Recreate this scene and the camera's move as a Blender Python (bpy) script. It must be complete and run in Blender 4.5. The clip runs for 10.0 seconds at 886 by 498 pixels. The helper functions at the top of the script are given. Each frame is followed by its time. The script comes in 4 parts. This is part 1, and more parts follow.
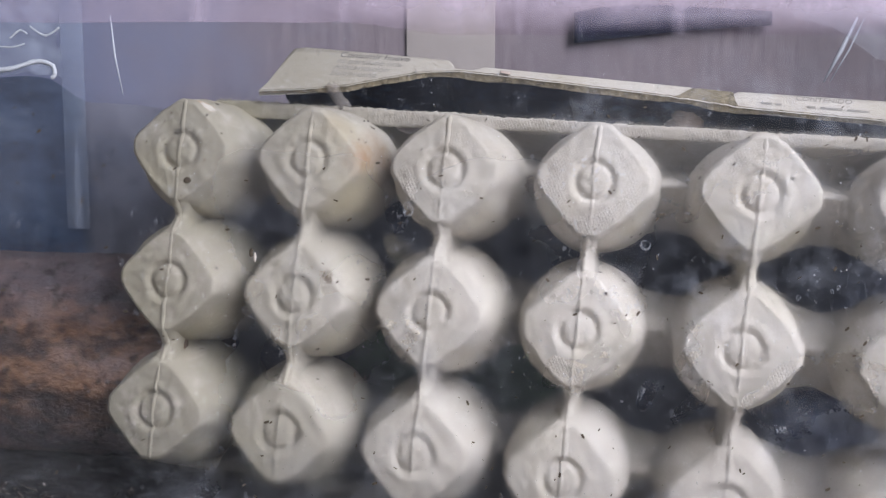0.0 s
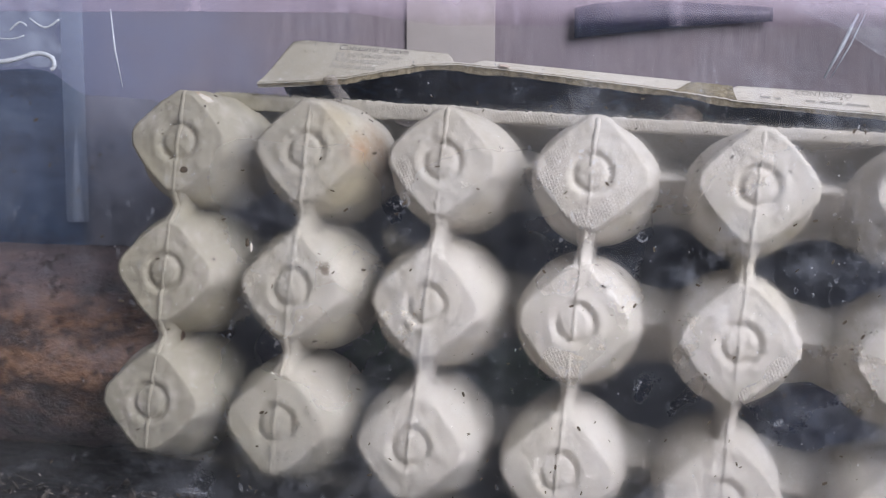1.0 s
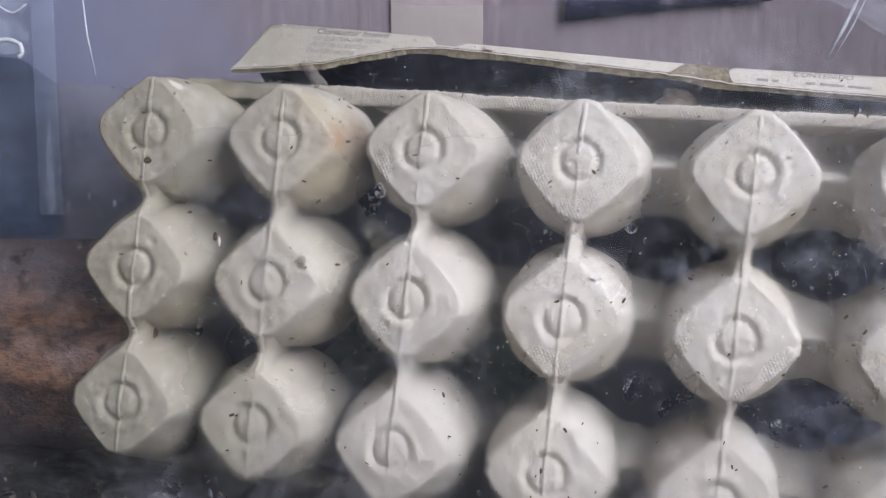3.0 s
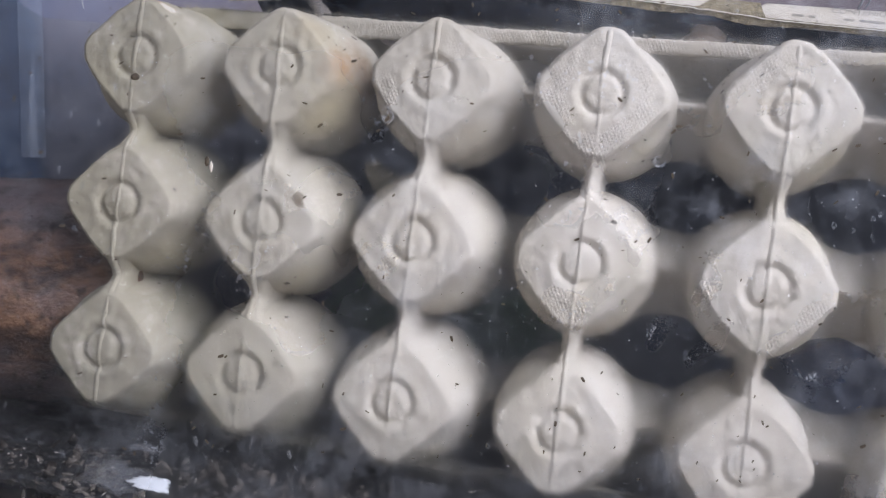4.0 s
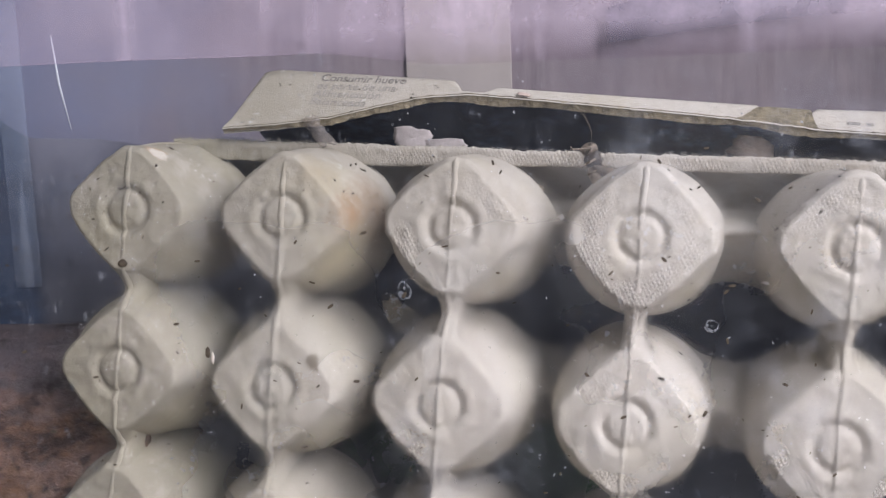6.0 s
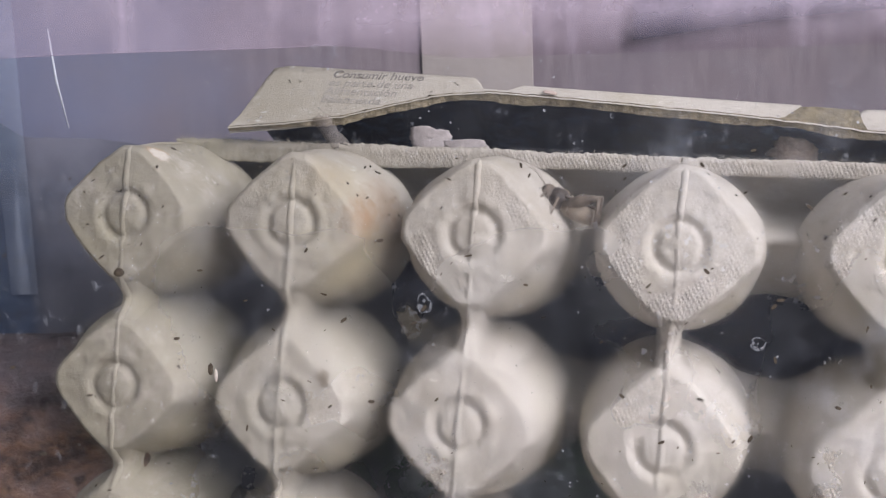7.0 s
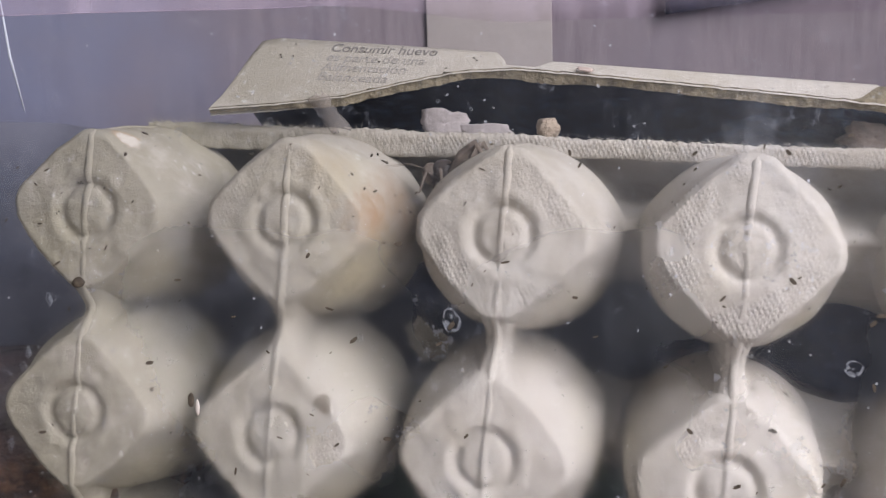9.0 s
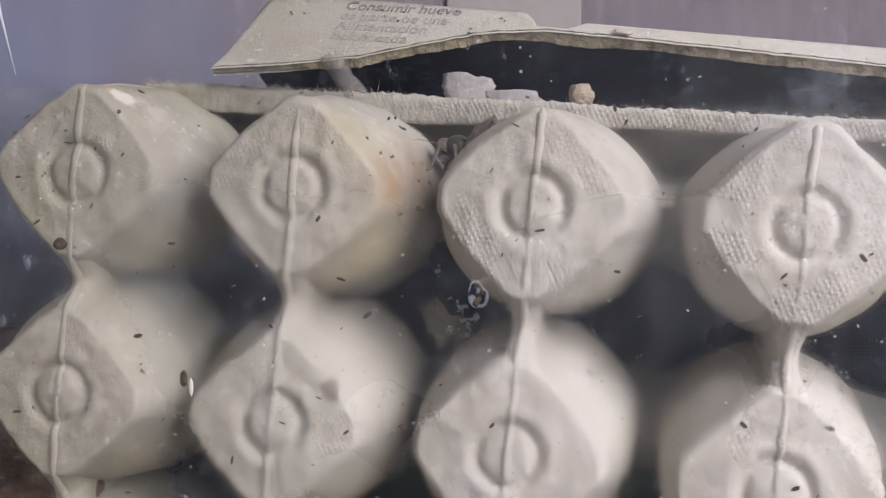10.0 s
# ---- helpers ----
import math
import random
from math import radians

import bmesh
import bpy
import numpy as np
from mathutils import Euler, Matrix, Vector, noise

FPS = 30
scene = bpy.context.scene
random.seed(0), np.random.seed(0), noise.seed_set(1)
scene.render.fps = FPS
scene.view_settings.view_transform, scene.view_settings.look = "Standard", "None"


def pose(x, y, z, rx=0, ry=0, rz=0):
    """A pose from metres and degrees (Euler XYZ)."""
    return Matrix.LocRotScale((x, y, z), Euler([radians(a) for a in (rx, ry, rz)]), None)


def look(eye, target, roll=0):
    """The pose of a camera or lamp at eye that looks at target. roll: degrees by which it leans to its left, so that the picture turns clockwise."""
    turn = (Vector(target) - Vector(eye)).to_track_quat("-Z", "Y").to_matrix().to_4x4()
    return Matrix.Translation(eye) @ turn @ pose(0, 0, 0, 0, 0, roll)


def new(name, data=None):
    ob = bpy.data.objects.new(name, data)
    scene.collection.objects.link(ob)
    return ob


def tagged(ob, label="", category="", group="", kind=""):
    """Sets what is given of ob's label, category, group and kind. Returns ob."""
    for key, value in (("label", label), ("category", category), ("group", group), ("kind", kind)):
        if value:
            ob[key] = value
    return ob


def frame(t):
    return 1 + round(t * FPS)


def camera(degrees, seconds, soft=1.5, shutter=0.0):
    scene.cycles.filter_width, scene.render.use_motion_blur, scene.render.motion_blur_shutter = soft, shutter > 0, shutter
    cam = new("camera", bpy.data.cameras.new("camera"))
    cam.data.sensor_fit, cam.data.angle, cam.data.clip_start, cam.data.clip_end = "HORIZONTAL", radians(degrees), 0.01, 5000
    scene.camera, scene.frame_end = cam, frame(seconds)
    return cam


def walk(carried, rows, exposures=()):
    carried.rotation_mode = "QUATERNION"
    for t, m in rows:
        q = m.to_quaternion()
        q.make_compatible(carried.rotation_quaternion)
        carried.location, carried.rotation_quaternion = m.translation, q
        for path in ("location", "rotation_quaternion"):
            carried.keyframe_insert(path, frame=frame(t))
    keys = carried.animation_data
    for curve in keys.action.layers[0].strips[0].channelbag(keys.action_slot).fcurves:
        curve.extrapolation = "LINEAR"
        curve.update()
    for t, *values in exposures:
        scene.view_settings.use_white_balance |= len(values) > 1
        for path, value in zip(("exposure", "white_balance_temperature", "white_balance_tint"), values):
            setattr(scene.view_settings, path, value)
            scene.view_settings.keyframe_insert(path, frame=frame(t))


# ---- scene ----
cam = camera(44.0, 10.0, soft=1.3, shutter=0.5)
ROWS = [
    (0.0, 0.0968, -0.3855, 0.1598, 83.14, -0.01, 0.40),
    (0.5, 0.0982, -0.3855, 0.1592, 82.90, -0.36, 0.72),
    (1.0, 0.0995, -0.3852, 0.1554, 83.40, -0.28, 0.70),
    (1.5, 0.1037, -0.3887, 0.1529, 83.22, -0.19, 0.81),
    (2.0, 0.1083, -0.3897, 0.1580, 82.77, 0.22, 1.01),
    (3.3, 0.1078, -0.3596, 0.1511, 82.77, 0.02, 1.16),
    (3.5, 0.1053, -0.3556, 0.1419, 82.91, -0.61, 0.99),
    (4.0, 0.1027, -0.3449, 0.1323, 82.94, -1.12, 0.80),
    (4.5, 0.1014, -0.3357, 0.1403, 82.43, -0.50, 0.53),
    (5.0, 0.1024, -0.3294, 0.1588, 82.61, 0.65, 0.64),
    (5.5, 0.1033, -0.3186, 0.1822, 81.10, 2.32, 1.44),
    (7.0, 0.0976, -0.2866, 0.1801, 81.31, 2.06, 1.93),
    (7.5, 0.0964, -0.2767, 0.1801, 81.34, 2.15, 1.83),
    (8.0, 0.0938, -0.2646, 0.1760, 81.52, 1.99, 1.53),
    (8.5, 0.0893, -0.2538, 0.1721, 81.44, 1.87, 1.08),
    (9.0, 0.0853, -0.2442, 0.1763, 80.86, 1.81, 0.53),
    (9.5, 0.0821, -0.2343, 0.1713, 80.88, 1.29, 0.30),
    (10.0, 0.0811, -0.2235, 0.1663, 81.18, 0.74, 0.89),
]
walk(cam, [(t, pose(*r)) for t, *r in ROWS], exposures=[(0.0, 0.20, 6230, 11), (2.0, 0.22, 6230, 11), (4.5, 0.22, 6170, 11), (5.5, 0.17, 6350, 12), (7.0, 0.13, 6500, 13), (8.0, 0.14, 6500, 13), (10.0, 0.15, 6500, 13)])

# ---- light: daylight through one assumed window of the unseen room, above, in front of and to the right of the tank ----
world = bpy.data.worlds.new("sky")
scene.world = world
world.use_nodes = True
sky = world.node_tree.nodes.new("ShaderNodeTexSky")
sky.sky_type, sky.sun_disc = "NISHITA", False
sky.sun_elevation, sky.sun_rotation = radians(40), radians(100)
world.node_tree.links.new(sky.outputs[0], world.node_tree.nodes["Background"].inputs[0])
world.node_tree.nodes["Background"].inputs[1].default_value = 0.10
WINDOW = (0.46, -0.96, -0.14, 0.24, 0.92)  # x of the wall, y from, y to, z from, z to
daylight = new("window_daylight", bpy.data.lights.new("window_daylight", "AREA"))
daylight.data.shape, daylight.data.size, daylight.data.size_y = "RECTANGLE", 0.80, 0.68
daylight.data.energy, daylight.data.color = 14.6, (0.985, 0.962, 0.99)
daylight.matrix_world = look((0.48, -0.55, 0.58), (-0.2, -0.55, 0.58))
scene.view_settings.exposure = 0.0

# the carton leans back and is turned and tipped on the ground; its own space: x along, y into it, z up it
CARTON = pose(0, 0, 0.150, -6.52, 5.10, -9.88)


# the grid of cups in the carton's space
def column(i):
    return 0.0021 + 0.0448 * i + 0.0011 * i * i + (0.0, 0.0005, 0.0001, 0.0, 0.0006, 0.0006)[i]


def row(i, j):
    """Height of a cup in the carton's space: the rows fan out to the right to fit the camera's view."""
    return -0.0475 + (1 - j) * row_step(i)


def row_step(i):
    return 0.0460 + 0.024 * column(i)


def pane_lean(z):
    """How far the tank's front wall has come back at a height: it leans against the carton."""
    return 0.10 * (z - 0.02)


# ---- materials ----
class Mat:
    """A node material with a principled shader, and short calls for its nodes."""

    def __init__(self, name, rough=0.8, metal=0.0, spec=0.3):
        self.m = bpy.data.materials.new(name)
        self.m.use_nodes = True
        self.t = self.m.node_tree
        self.b = self.t.nodes["Principled BSDF"]
        self.out = self.t.nodes["Material Output"]
        self.b.inputs["Roughness"].default_value = rough
        self.b.inputs["Metallic"].default_value = metal
        self.b.inputs["Specular IOR Level"].default_value = spec
        self.co = self.node("ShaderNodeTexCoord").outputs["Object"]

    def node(self, kind, **sets):
        n = self.t.nodes.new(kind)
        for k, v in sets.items():
            n.inputs[k.replace("_", " ")].default_value = v
        return n

    def put(self, a, b):
        self.t.links.new(a, b)

    def scaled(self, x, y, z):
        n = self.node("ShaderNodeMapping", Scale=(x, y, z))
        self.put(self.co, n.inputs["Vector"])
        return n.outputs[0]

    def noise(self, scale, detail=4.0, rough=0.55, co=None):
        n = self.node("ShaderNodeTexNoise", Scale=scale, Detail=detail, Roughness=rough)
        self.put(co or self.co, n.inputs["Vector"])
        return n.outputs["Fac"]

    def cells(self, scale, co=None):
        n = self.node("ShaderNodeTexVoronoi", Scale=scale)
        self.put(co or self.co, n.inputs["Vector"])
        return n.outputs["Distance"]

    def ramp(self, fac, stops):
        n = self.node("ShaderNodeValToRGB")
        e = n.color_ramp.elements
        while len(e) < len(stops):
            e.new(0.5)
        for q, (p, c) in zip(e, stops):
            q.position, q.color = p, (*c, 1) if len(c) == 3 else c
        self.put(fac, n.inputs[0])
        return n.outputs[0]

    def mix(self, fac, a, b, how="MIX"):
        n = self.t.nodes.new("ShaderNodeMix")
        n.data_type, n.blend_type = "RGBA", how
        for s, v in ((n.inputs[0], fac), (n.inputs[6], a), (n.inputs[7], b)):
            if hasattr(v, "links"):
                self.put(v, s)
            else:
                s.default_value = v if isinstance(v, float) else (*v, 1)
        return n.outputs[2]

    def math(self, op, a, b=0.0, clamp=False):
        n = self.t.nodes.new("ShaderNodeMath")
        n.operation, n.use_clamp = op, clamp
        for s, v in ((n.inputs[0], a), (n.inputs[1], b)):
            if hasattr(v, "links"):
                self.put(v, s)
            else:
                s.default_value = v
        return n.outputs[0]

    def spot(self, at, radius, soft=0.6):
        """1 inside a ragged blot round a place of the object's space, 0 outside."""
        n = self.t.nodes.new("ShaderNodeVectorMath")
        n.operation = "DISTANCE"
        self.put(self.co, n.inputs[0])
        n.inputs[1].default_value = at
        d = self.math("ADD", n.outputs["Value"], self.math("MULTIPLY", self.math("SUBTRACT", self.noise(420.0, 5.0), 0.5), radius * 1.1))
        return self.math("DIVIDE", self.math("SUBTRACT", radius, d), radius * soft, clamp=True)

    def bump(self, height, dist, strength=1.0):
        n = self.node("ShaderNodeBump", Distance=dist, Strength=strength)
        self.put(height, n.inputs["Height"])
        old = self.b.inputs["Normal"]
        if old.links:
            self.put(old.links[0].from_socket, n.inputs["Normal"])
        self.put(n.outputs[0], old)

    def colour(self, c):
        if hasattr(c, "links"):
            self.put(c, self.b.inputs["Base Color"])
        else:
            self.b.inputs["Base Color"].default_value = (*c, 1)
        return self

    def done(self):
        return self.m


def plain(name, c, rough=0.7, vary=0.15, scale=300.0, metal=0.0, bump=0.0002):
    """A simple surface with two scales of variation."""
    m = Mat(name, rough, metal)
    lo, hi = tuple(v * (1 - vary) for v in c), tuple(min(1, v * (1 + vary)) for v in c)
    a = m.ramp(m.noise(scale), [(0.3, lo), (0.7, hi)])
    m.colour(m.mix(m.math("MULTIPLY", m.noise(scale * 0.12, 2.0), 0.4), a, lo))
    if bump:
        m.bump(m.noise(scale * 2, 3.0), bump)
    return m.done()


def pulp_material():
    """Grey moulded paper pulp: fibres, the forming screen's fine grid, yellow and brown stains, a yellow glow painted
    on each cup.
    """
    m = Mat("paper_pulp", 0.95, 0.0, 0.1)
    base = m.ramp(m.noise(55.0, 6.0, 0.65), [(0.28, (0.44, 0.398, 0.335)), (0.5, (0.562, 0.522, 0.466)), (0.75, (0.590, 0.562, 0.520))])
    fibre = m.noise(1600.0, 3.0, 0.7, m.scaled(1.0, 1.0, 0.35))
    base = m.mix(m.math("MULTIPLY", fibre, 0.36), base, (0.40, 0.375, 0.33))
    grime = m.ramp(m.noise(38.0, 5.0, 0.7), [(0.56, (0, 0, 0)), (0.72, (1, 1, 1))])
    base = m.mix(m.math("MULTIPLY", grime, 0.42), base, (0.30, 0.265, 0.215))
    x = m.node("ShaderNodeSeparateXYZ")
    m.put(m.co, x.inputs[0])
    # drab olive tone, heavier towards the left end and the lower rows
    below = m.math("MULTIPLY", m.math("SUBTRACT", -0.035, x.outputs[2]), 7.0, clamp=True)
    drab_reach = m.math("ADD", m.math("SUBTRACT", 1.0, m.math("MULTIPLY", x.outputs[0], 8.0), clamp=True), m.math("MULTIPLY", below, m.math("SUBTRACT", 0.75, m.math("MULTIPLY", x.outputs[0], 4.5), clamp=True)), clamp=True)
    drab = m.math("MULTIPLY", drab_reach, m.ramp(m.noise(70.0, 6.0, 0.7), [(0.20, (0, 0, 0)), (0.48, (1, 1, 1))]))
    base = m.mix(m.math("MULTIPLY", drab, 0.96), base, (0.285, 0.264, 0.205))
    pits = m.ramp(m.noise(340.0, 5.0, 0.75), [(0.57, (0, 0, 0)), (0.66, (1, 1, 1))])
    base = m.mix(m.math("MULTIPLY", pits, 0.48), base, (0.34, 0.31, 0.255))
    tufts = m.ramp(m.noise(470.0, 4.0, 0.7), [(0.60, (0, 0, 0)), (0.68, (1, 1, 1))])
    base = m.mix(m.math("MULTIPLY", tufts, 0.45), base, (0.68, 0.67, 0.64))
    flecks = m.ramp(m.noise(900.0, 2.0), [(0.66, (0, 0, 0)), (0.73, (1, 1, 1))])
    base = m.mix(m.math("MULTIPLY", flecks, 0.5), base, (0.20, 0.18, 0.15))
    yellow = m.ramp(m.noise(26.0, 3.0), [(0.52, (0, 0, 0)), (0.75, (1, 1, 1))])
    base = m.mix(m.math("MULTIPLY", yellow, 0.35), base, (0.47, 0.43, 0.29))
    base = m.mix(m.math("MULTIPLY", m.spot((0.0690, 0.018, 0.0040), 0.0125, 0.9), 0.75), base, (0.27, 0.185, 0.115))
    base = m.mix(m.math("MULTIPLY", m.spot((0.0655, 0.006, 0.0015), 0.0082, 0.8), 0.88), base, (0.33, 0.205, 0.115))
    base = m.mix(m.math("MULTIPLY", m.spot((0.063, 0.010, -0.010), 0.014, 0.9), 0.6), base, (0.48, 0.41, 0.24))
    base = m.mix(m.math("MULTIPLY", m.spot((0.058, 0.004, 0.012), 0.010, 1.0), 0.5), base, (0.36, 0.29, 0.18))
    # yellow glow through each cup's lower right side, put into the colour
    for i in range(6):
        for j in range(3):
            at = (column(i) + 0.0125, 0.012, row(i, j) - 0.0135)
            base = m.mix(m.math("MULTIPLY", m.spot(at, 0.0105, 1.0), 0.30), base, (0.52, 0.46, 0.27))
    for i, j, a, r in ((0, 0, -40, 0.9), (0, 1, 120, 0.9), (0, 2, 200, 1.0), (1, 0, -100, 0.8), (1, 1, 40, 0.7), (0, 0, 100, 0.7), (1, 2, 10, 0.7), (2, 2, 260, 0.6)):
        at = (column(i) + 0.0068 * math.cos(radians(a)), 0.002, row(i, j) + 0.0068 * math.sin(radians(a)))
        base = m.mix(m.math("MULTIPLY", m.spot(at, 0.0045, 1.0), 0.55 * r), base, (0.25, 0.225, 0.185))
    base = m.mix(m.math("MULTIPLY", m.spot((0.0598, 0.0010, -0.0388), 0.0021, 0.35), 0.85), base, (0.17, 0.145, 0.11))
    base = m.mix(m.math("MULTIPLY", m.spot((0.0604, 0.0010, -0.0406), 0.0017, 0.35), 0.85), base, (0.18, 0.15, 0.115))
    # a peeled patch, tan at its edge and pale inside
    for at, r, c in (((0.0088, 0.006, 0.0172), 0.0046, (0.40, 0.29, 0.19)), ((0.0140, 0.006, 0.0166), 0.0044, (0.42, 0.31, 0.21)), ((0.0092, 0.006, 0.0164), 0.0038, (0.58, 0.55, 0.49)), ((0.0138, 0.006, 0.0162), 0.0026, (0.55, 0.51, 0.44))):
        base = m.mix(m.math("MULTIPLY", m.spot(at, r, 0.35), 0.9), base, c)
    # the screen's weave shows in patches, more towards the right-hand end
    warp = m.t.nodes.new("ShaderNodeVectorMath")
    warp.operation = "MULTIPLY_ADD"
    wn = m.node("ShaderNodeTexNoise", Scale=120.0, Detail=2.0)
    m.put(m.co, wn.inputs["Vector"])
    m.put(wn.outputs["Color"], warp.inputs[0])
    warp.inputs[1].default_value = (0.0005, 0.0005, 0.0005)
    turned = m.node("ShaderNodeMapping", Scale=(1.22, 0.3, 0.82), Rotation=(0.0, radians(40), 0.0))
    m.put(m.co, turned.inputs["Vector"])
    m.put(turned.outputs[0], warp.inputs[2])
    w1 = m.node("ShaderNodeTexVoronoi", Scale=920.0, Randomness=0.18)
    m.put(warp.outputs[0], w1.inputs["Vector"])
    x = m.node("ShaderNodeSeparateXYZ")
    m.put(m.co, x.inputs[0])
    side = m.math("ADD", m.math("MULTIPLY", x.outputs[0], 9.5), -0.06, clamp=True)
    pressed = m.t.nodes.new("ShaderNodeAttribute")
    pressed.attribute_name = "pressed"
    patch = m.math("MULTIPLY", m.math("MULTIPLY", m.ramp(m.noise(85.0, 4.0), [(0.36, (0.0, 0.0, 0.0)), (0.54, (1, 1, 1))]), side), pressed.outputs["Fac"])
    knots = m.ramp(w1.outputs["Distance"], [(0.16, (1, 1, 1)), (0.52, (0, 0, 0))])
    # hollows of the weave darkened in the colour, in place of their shade
    base = m.mix(m.math("MULTIPLY", m.math("SUBTRACT", 1.0, knots), m.math("MULTIPLY", patch, 0.34)), base, (0.33, 0.31, 0.275))
    m.colour(base)
    m.bump(m.math("MULTIPLY", knots, patch), 0.00037, 1.0)
    m.bump(m.noise(150.0, 5.0, 0.7), 0.0010, 0.45)
    m.bump(m.noise(620.0, 4.0, 0.7), 0.0004, 0.4)
    m.bump(m.noise(1900.0, 3.0, 0.7), 0.0003, 0.8)
    return m.done()


def dusty_plastic(name, tint, dust, lo=0.30, hi=0.75, dust_colour=(0.52, 0.56, 0.655), smears=0.0, crust=0.5, scuff=0.0, feather=False):
    """Clear plastic under a film of dust and dried splashes."""
    m = Mat(name, 0.85)
    m.colour(dust_colour)
    clear = m.node("ShaderNodeBsdfTransparent", Color=(*tint, 1))
    film = m.ramp(m.noise(24.0, 7.0, 0.68), [(lo, (0.12, 0.12, 0.12)), (hi, (1, 1, 1))])
    fine = m.ramp(m.noise(420.0, 4.0, 0.7), [(0.60, (0, 0, 0)), (0.70, (1, 1, 1))])
    fine = m.math("MULTIPLY", fine, m.ramp(m.noise(45.0, 4.0), [(0.42, (0, 0, 0)), (0.62, (1, 1, 1))]))
    streak = m.ramp(m.noise(90.0, 3.0, 0.5, m.scaled(1.0, 1.0, 0.09)), [(0.58, (0, 0, 0)), (0.75, (1, 1, 1))])
    x = m.node("ShaderNodeSeparateXYZ")
    m.put(m.co, x.inputs[0])
    smear = m.math("MULTIPLY", m.ramp(m.noise(85.0, 9.0, 0.78), [(0.47, (0, 0, 0)), (0.66, (1, 1, 1))]), m.ramp(m.noise(19.0, 3.0, 0.6), [(0.42, (0.1, 0.1, 0.1)), (0.60, (1, 1, 1))]))
    upper = m.math("MAXIMUM", 0.25, m.math("SUBTRACT", 1.0, m.math("MULTIPLY", m.math("SUBTRACT", x.outputs[2], 0.158), 45.0), clamp=True))
    film = m.math("ADD", film, m.math("MULTIPLY", m.math("MULTIPLY", smear, upper), smears))
    film = m.math("MULTIPLY", film, m.math("MAXIMUM", 0.35, m.math("ADD", 0.70, m.math("MULTIPLY", x.outputs[0], 4.6))))
    # the right-hand part is thinned to fit the camera's view
    if feather:
        film = m.math("MULTIPLY", film, m.math("MAXIMUM", m.math("MULTIPLY", m.math("SUBTRACT", 0.075, x.outputs[0]), 40.0, clamp=True), m.math("MULTIPLY", m.math("SUBTRACT", x.outputs[2], 0.1856), 120.0, clamp=True)))
    fac = m.math("MULTIPLY", film, dust)
    fac = m.math("ADD", fac, m.math("MULTIPLY", fine, dust * crust))
    fac = m.math("ADD", fac, m.math("MULTIPLY", streak, dust * 0.7), clamp=True)
    mix = m.node("ShaderNodeMixShader")
    m.put(fac, mix.inputs[0])
    if scuff:
        # countless fine scuffs spread what is seen through them, most over the lower part and in patches
        milky = m.node("ShaderNodeBsdfRefraction", Color=(*tint, 1), Roughness=0.60, IOR=1.041)
        lower = m.math("SUBTRACT", 1.0, m.math("MULTIPLY", m.math("SUBTRACT", x.outputs[2], 0.146), 60.0), clamp=True)
        patches = m.ramp(m.noise(17.0, 3.0, 0.6), [(0.30, (0.55, 0.55, 0.55)), (0.62, (1, 1, 1))])
        spread = m.node("ShaderNodeMixShader")
        clean = m.math("MINIMUM", 1.0, m.math("MAXIMUM", 0.22, m.math("ADD", 0.30, m.math("MULTIPLY", x.outputs[0], 22.0))))
        m.put(m.math("MULTIPLY", m.math("MULTIPLY", m.math("MULTIPLY", lower, clean), patches), scuff), spread.inputs[0])
        m.put(clear.outputs[0], spread.inputs[1])
        m.put(milky.outputs[0], spread.inputs[2])
        m.put(spread.outputs[0], mix.inputs[1])
    else:
        m.put(clear.outputs[0], mix.inputs[1])
    m.put(m.b.outputs[0], mix.inputs[2])
    shine = m.node("ShaderNodeBsdfGlossy", Roughness=0.12)
    mix2 = m.node("ShaderNodeMixShader")
    fres = m.node("ShaderNodeFresnel", IOR=1.09)
    m.put(fres.outputs[0], mix2.inputs[0])
    m.put(mix.outputs[0], mix2.inputs[1])
    m.put(shine.outputs[0], mix2.inputs[2])
    m.put(mix2.outputs[0], m.out.inputs["Surface"])
    return m.done()


def bark_material():
    m = Mat("bark", 0.9)
    co = m.scaled(0.55, 1.0, 1.0)
    n = m.noise(62.0, 8.0, 0.72, co)
    c = m.ramp(n, [(0.36, (0.014, 0.010, 0.009)), (0.45, (0.060, 0.034, 0.024)), (0.54, (0.175, 0.092, 0.052)), (0.64, (0.30, 0.175, 0.10)), (0.78, (0.40, 0.30, 0.22))])
    pale = m.ramp(m.noise(30.0, 5.0, 0.65, co), [(0.52, (0, 0, 0)), (0.64, (1, 1, 1))])
    c = m.mix(m.math("MULTIPLY", pale, 0.6), c, (0.20, 0.155, 0.155))
    h = m.node("ShaderNodeSeparateXYZ")
    m.put(m.co, h.inputs[0])
    # grey blended in with distance from the log's middle height
    grey = m.math("ADD", m.math("MULTIPLY", m.math("ABSOLUTE", m.math("SUBTRACT", h.outputs[2], 0.070)), 75.0), m.math("SUBTRACT", m.math("MULTIPLY", m.noise(38.0, 5.0, 0.7, co), 2.4), 2.3), clamp=True)
    c = m.mix(m.math("MULTIPLY", grey, 0.75), c, (0.125, 0.105, 0.118))
    dark = m.ramp(m.noise(140.0, 4.0, 0.7), [(0.55, (0, 0, 0)), (0.66, (1, 1, 1))])
    m.colour(m.mix(m.math("MULTIPLY", dark, 0.8), c, (0.018, 0.012, 0.010)))
    m.bump(n, 0.006, 1.0)
    m.bump(m.noise(420.0, 4.0, 0.7), 0.0010, 0.8)
    return m.done()


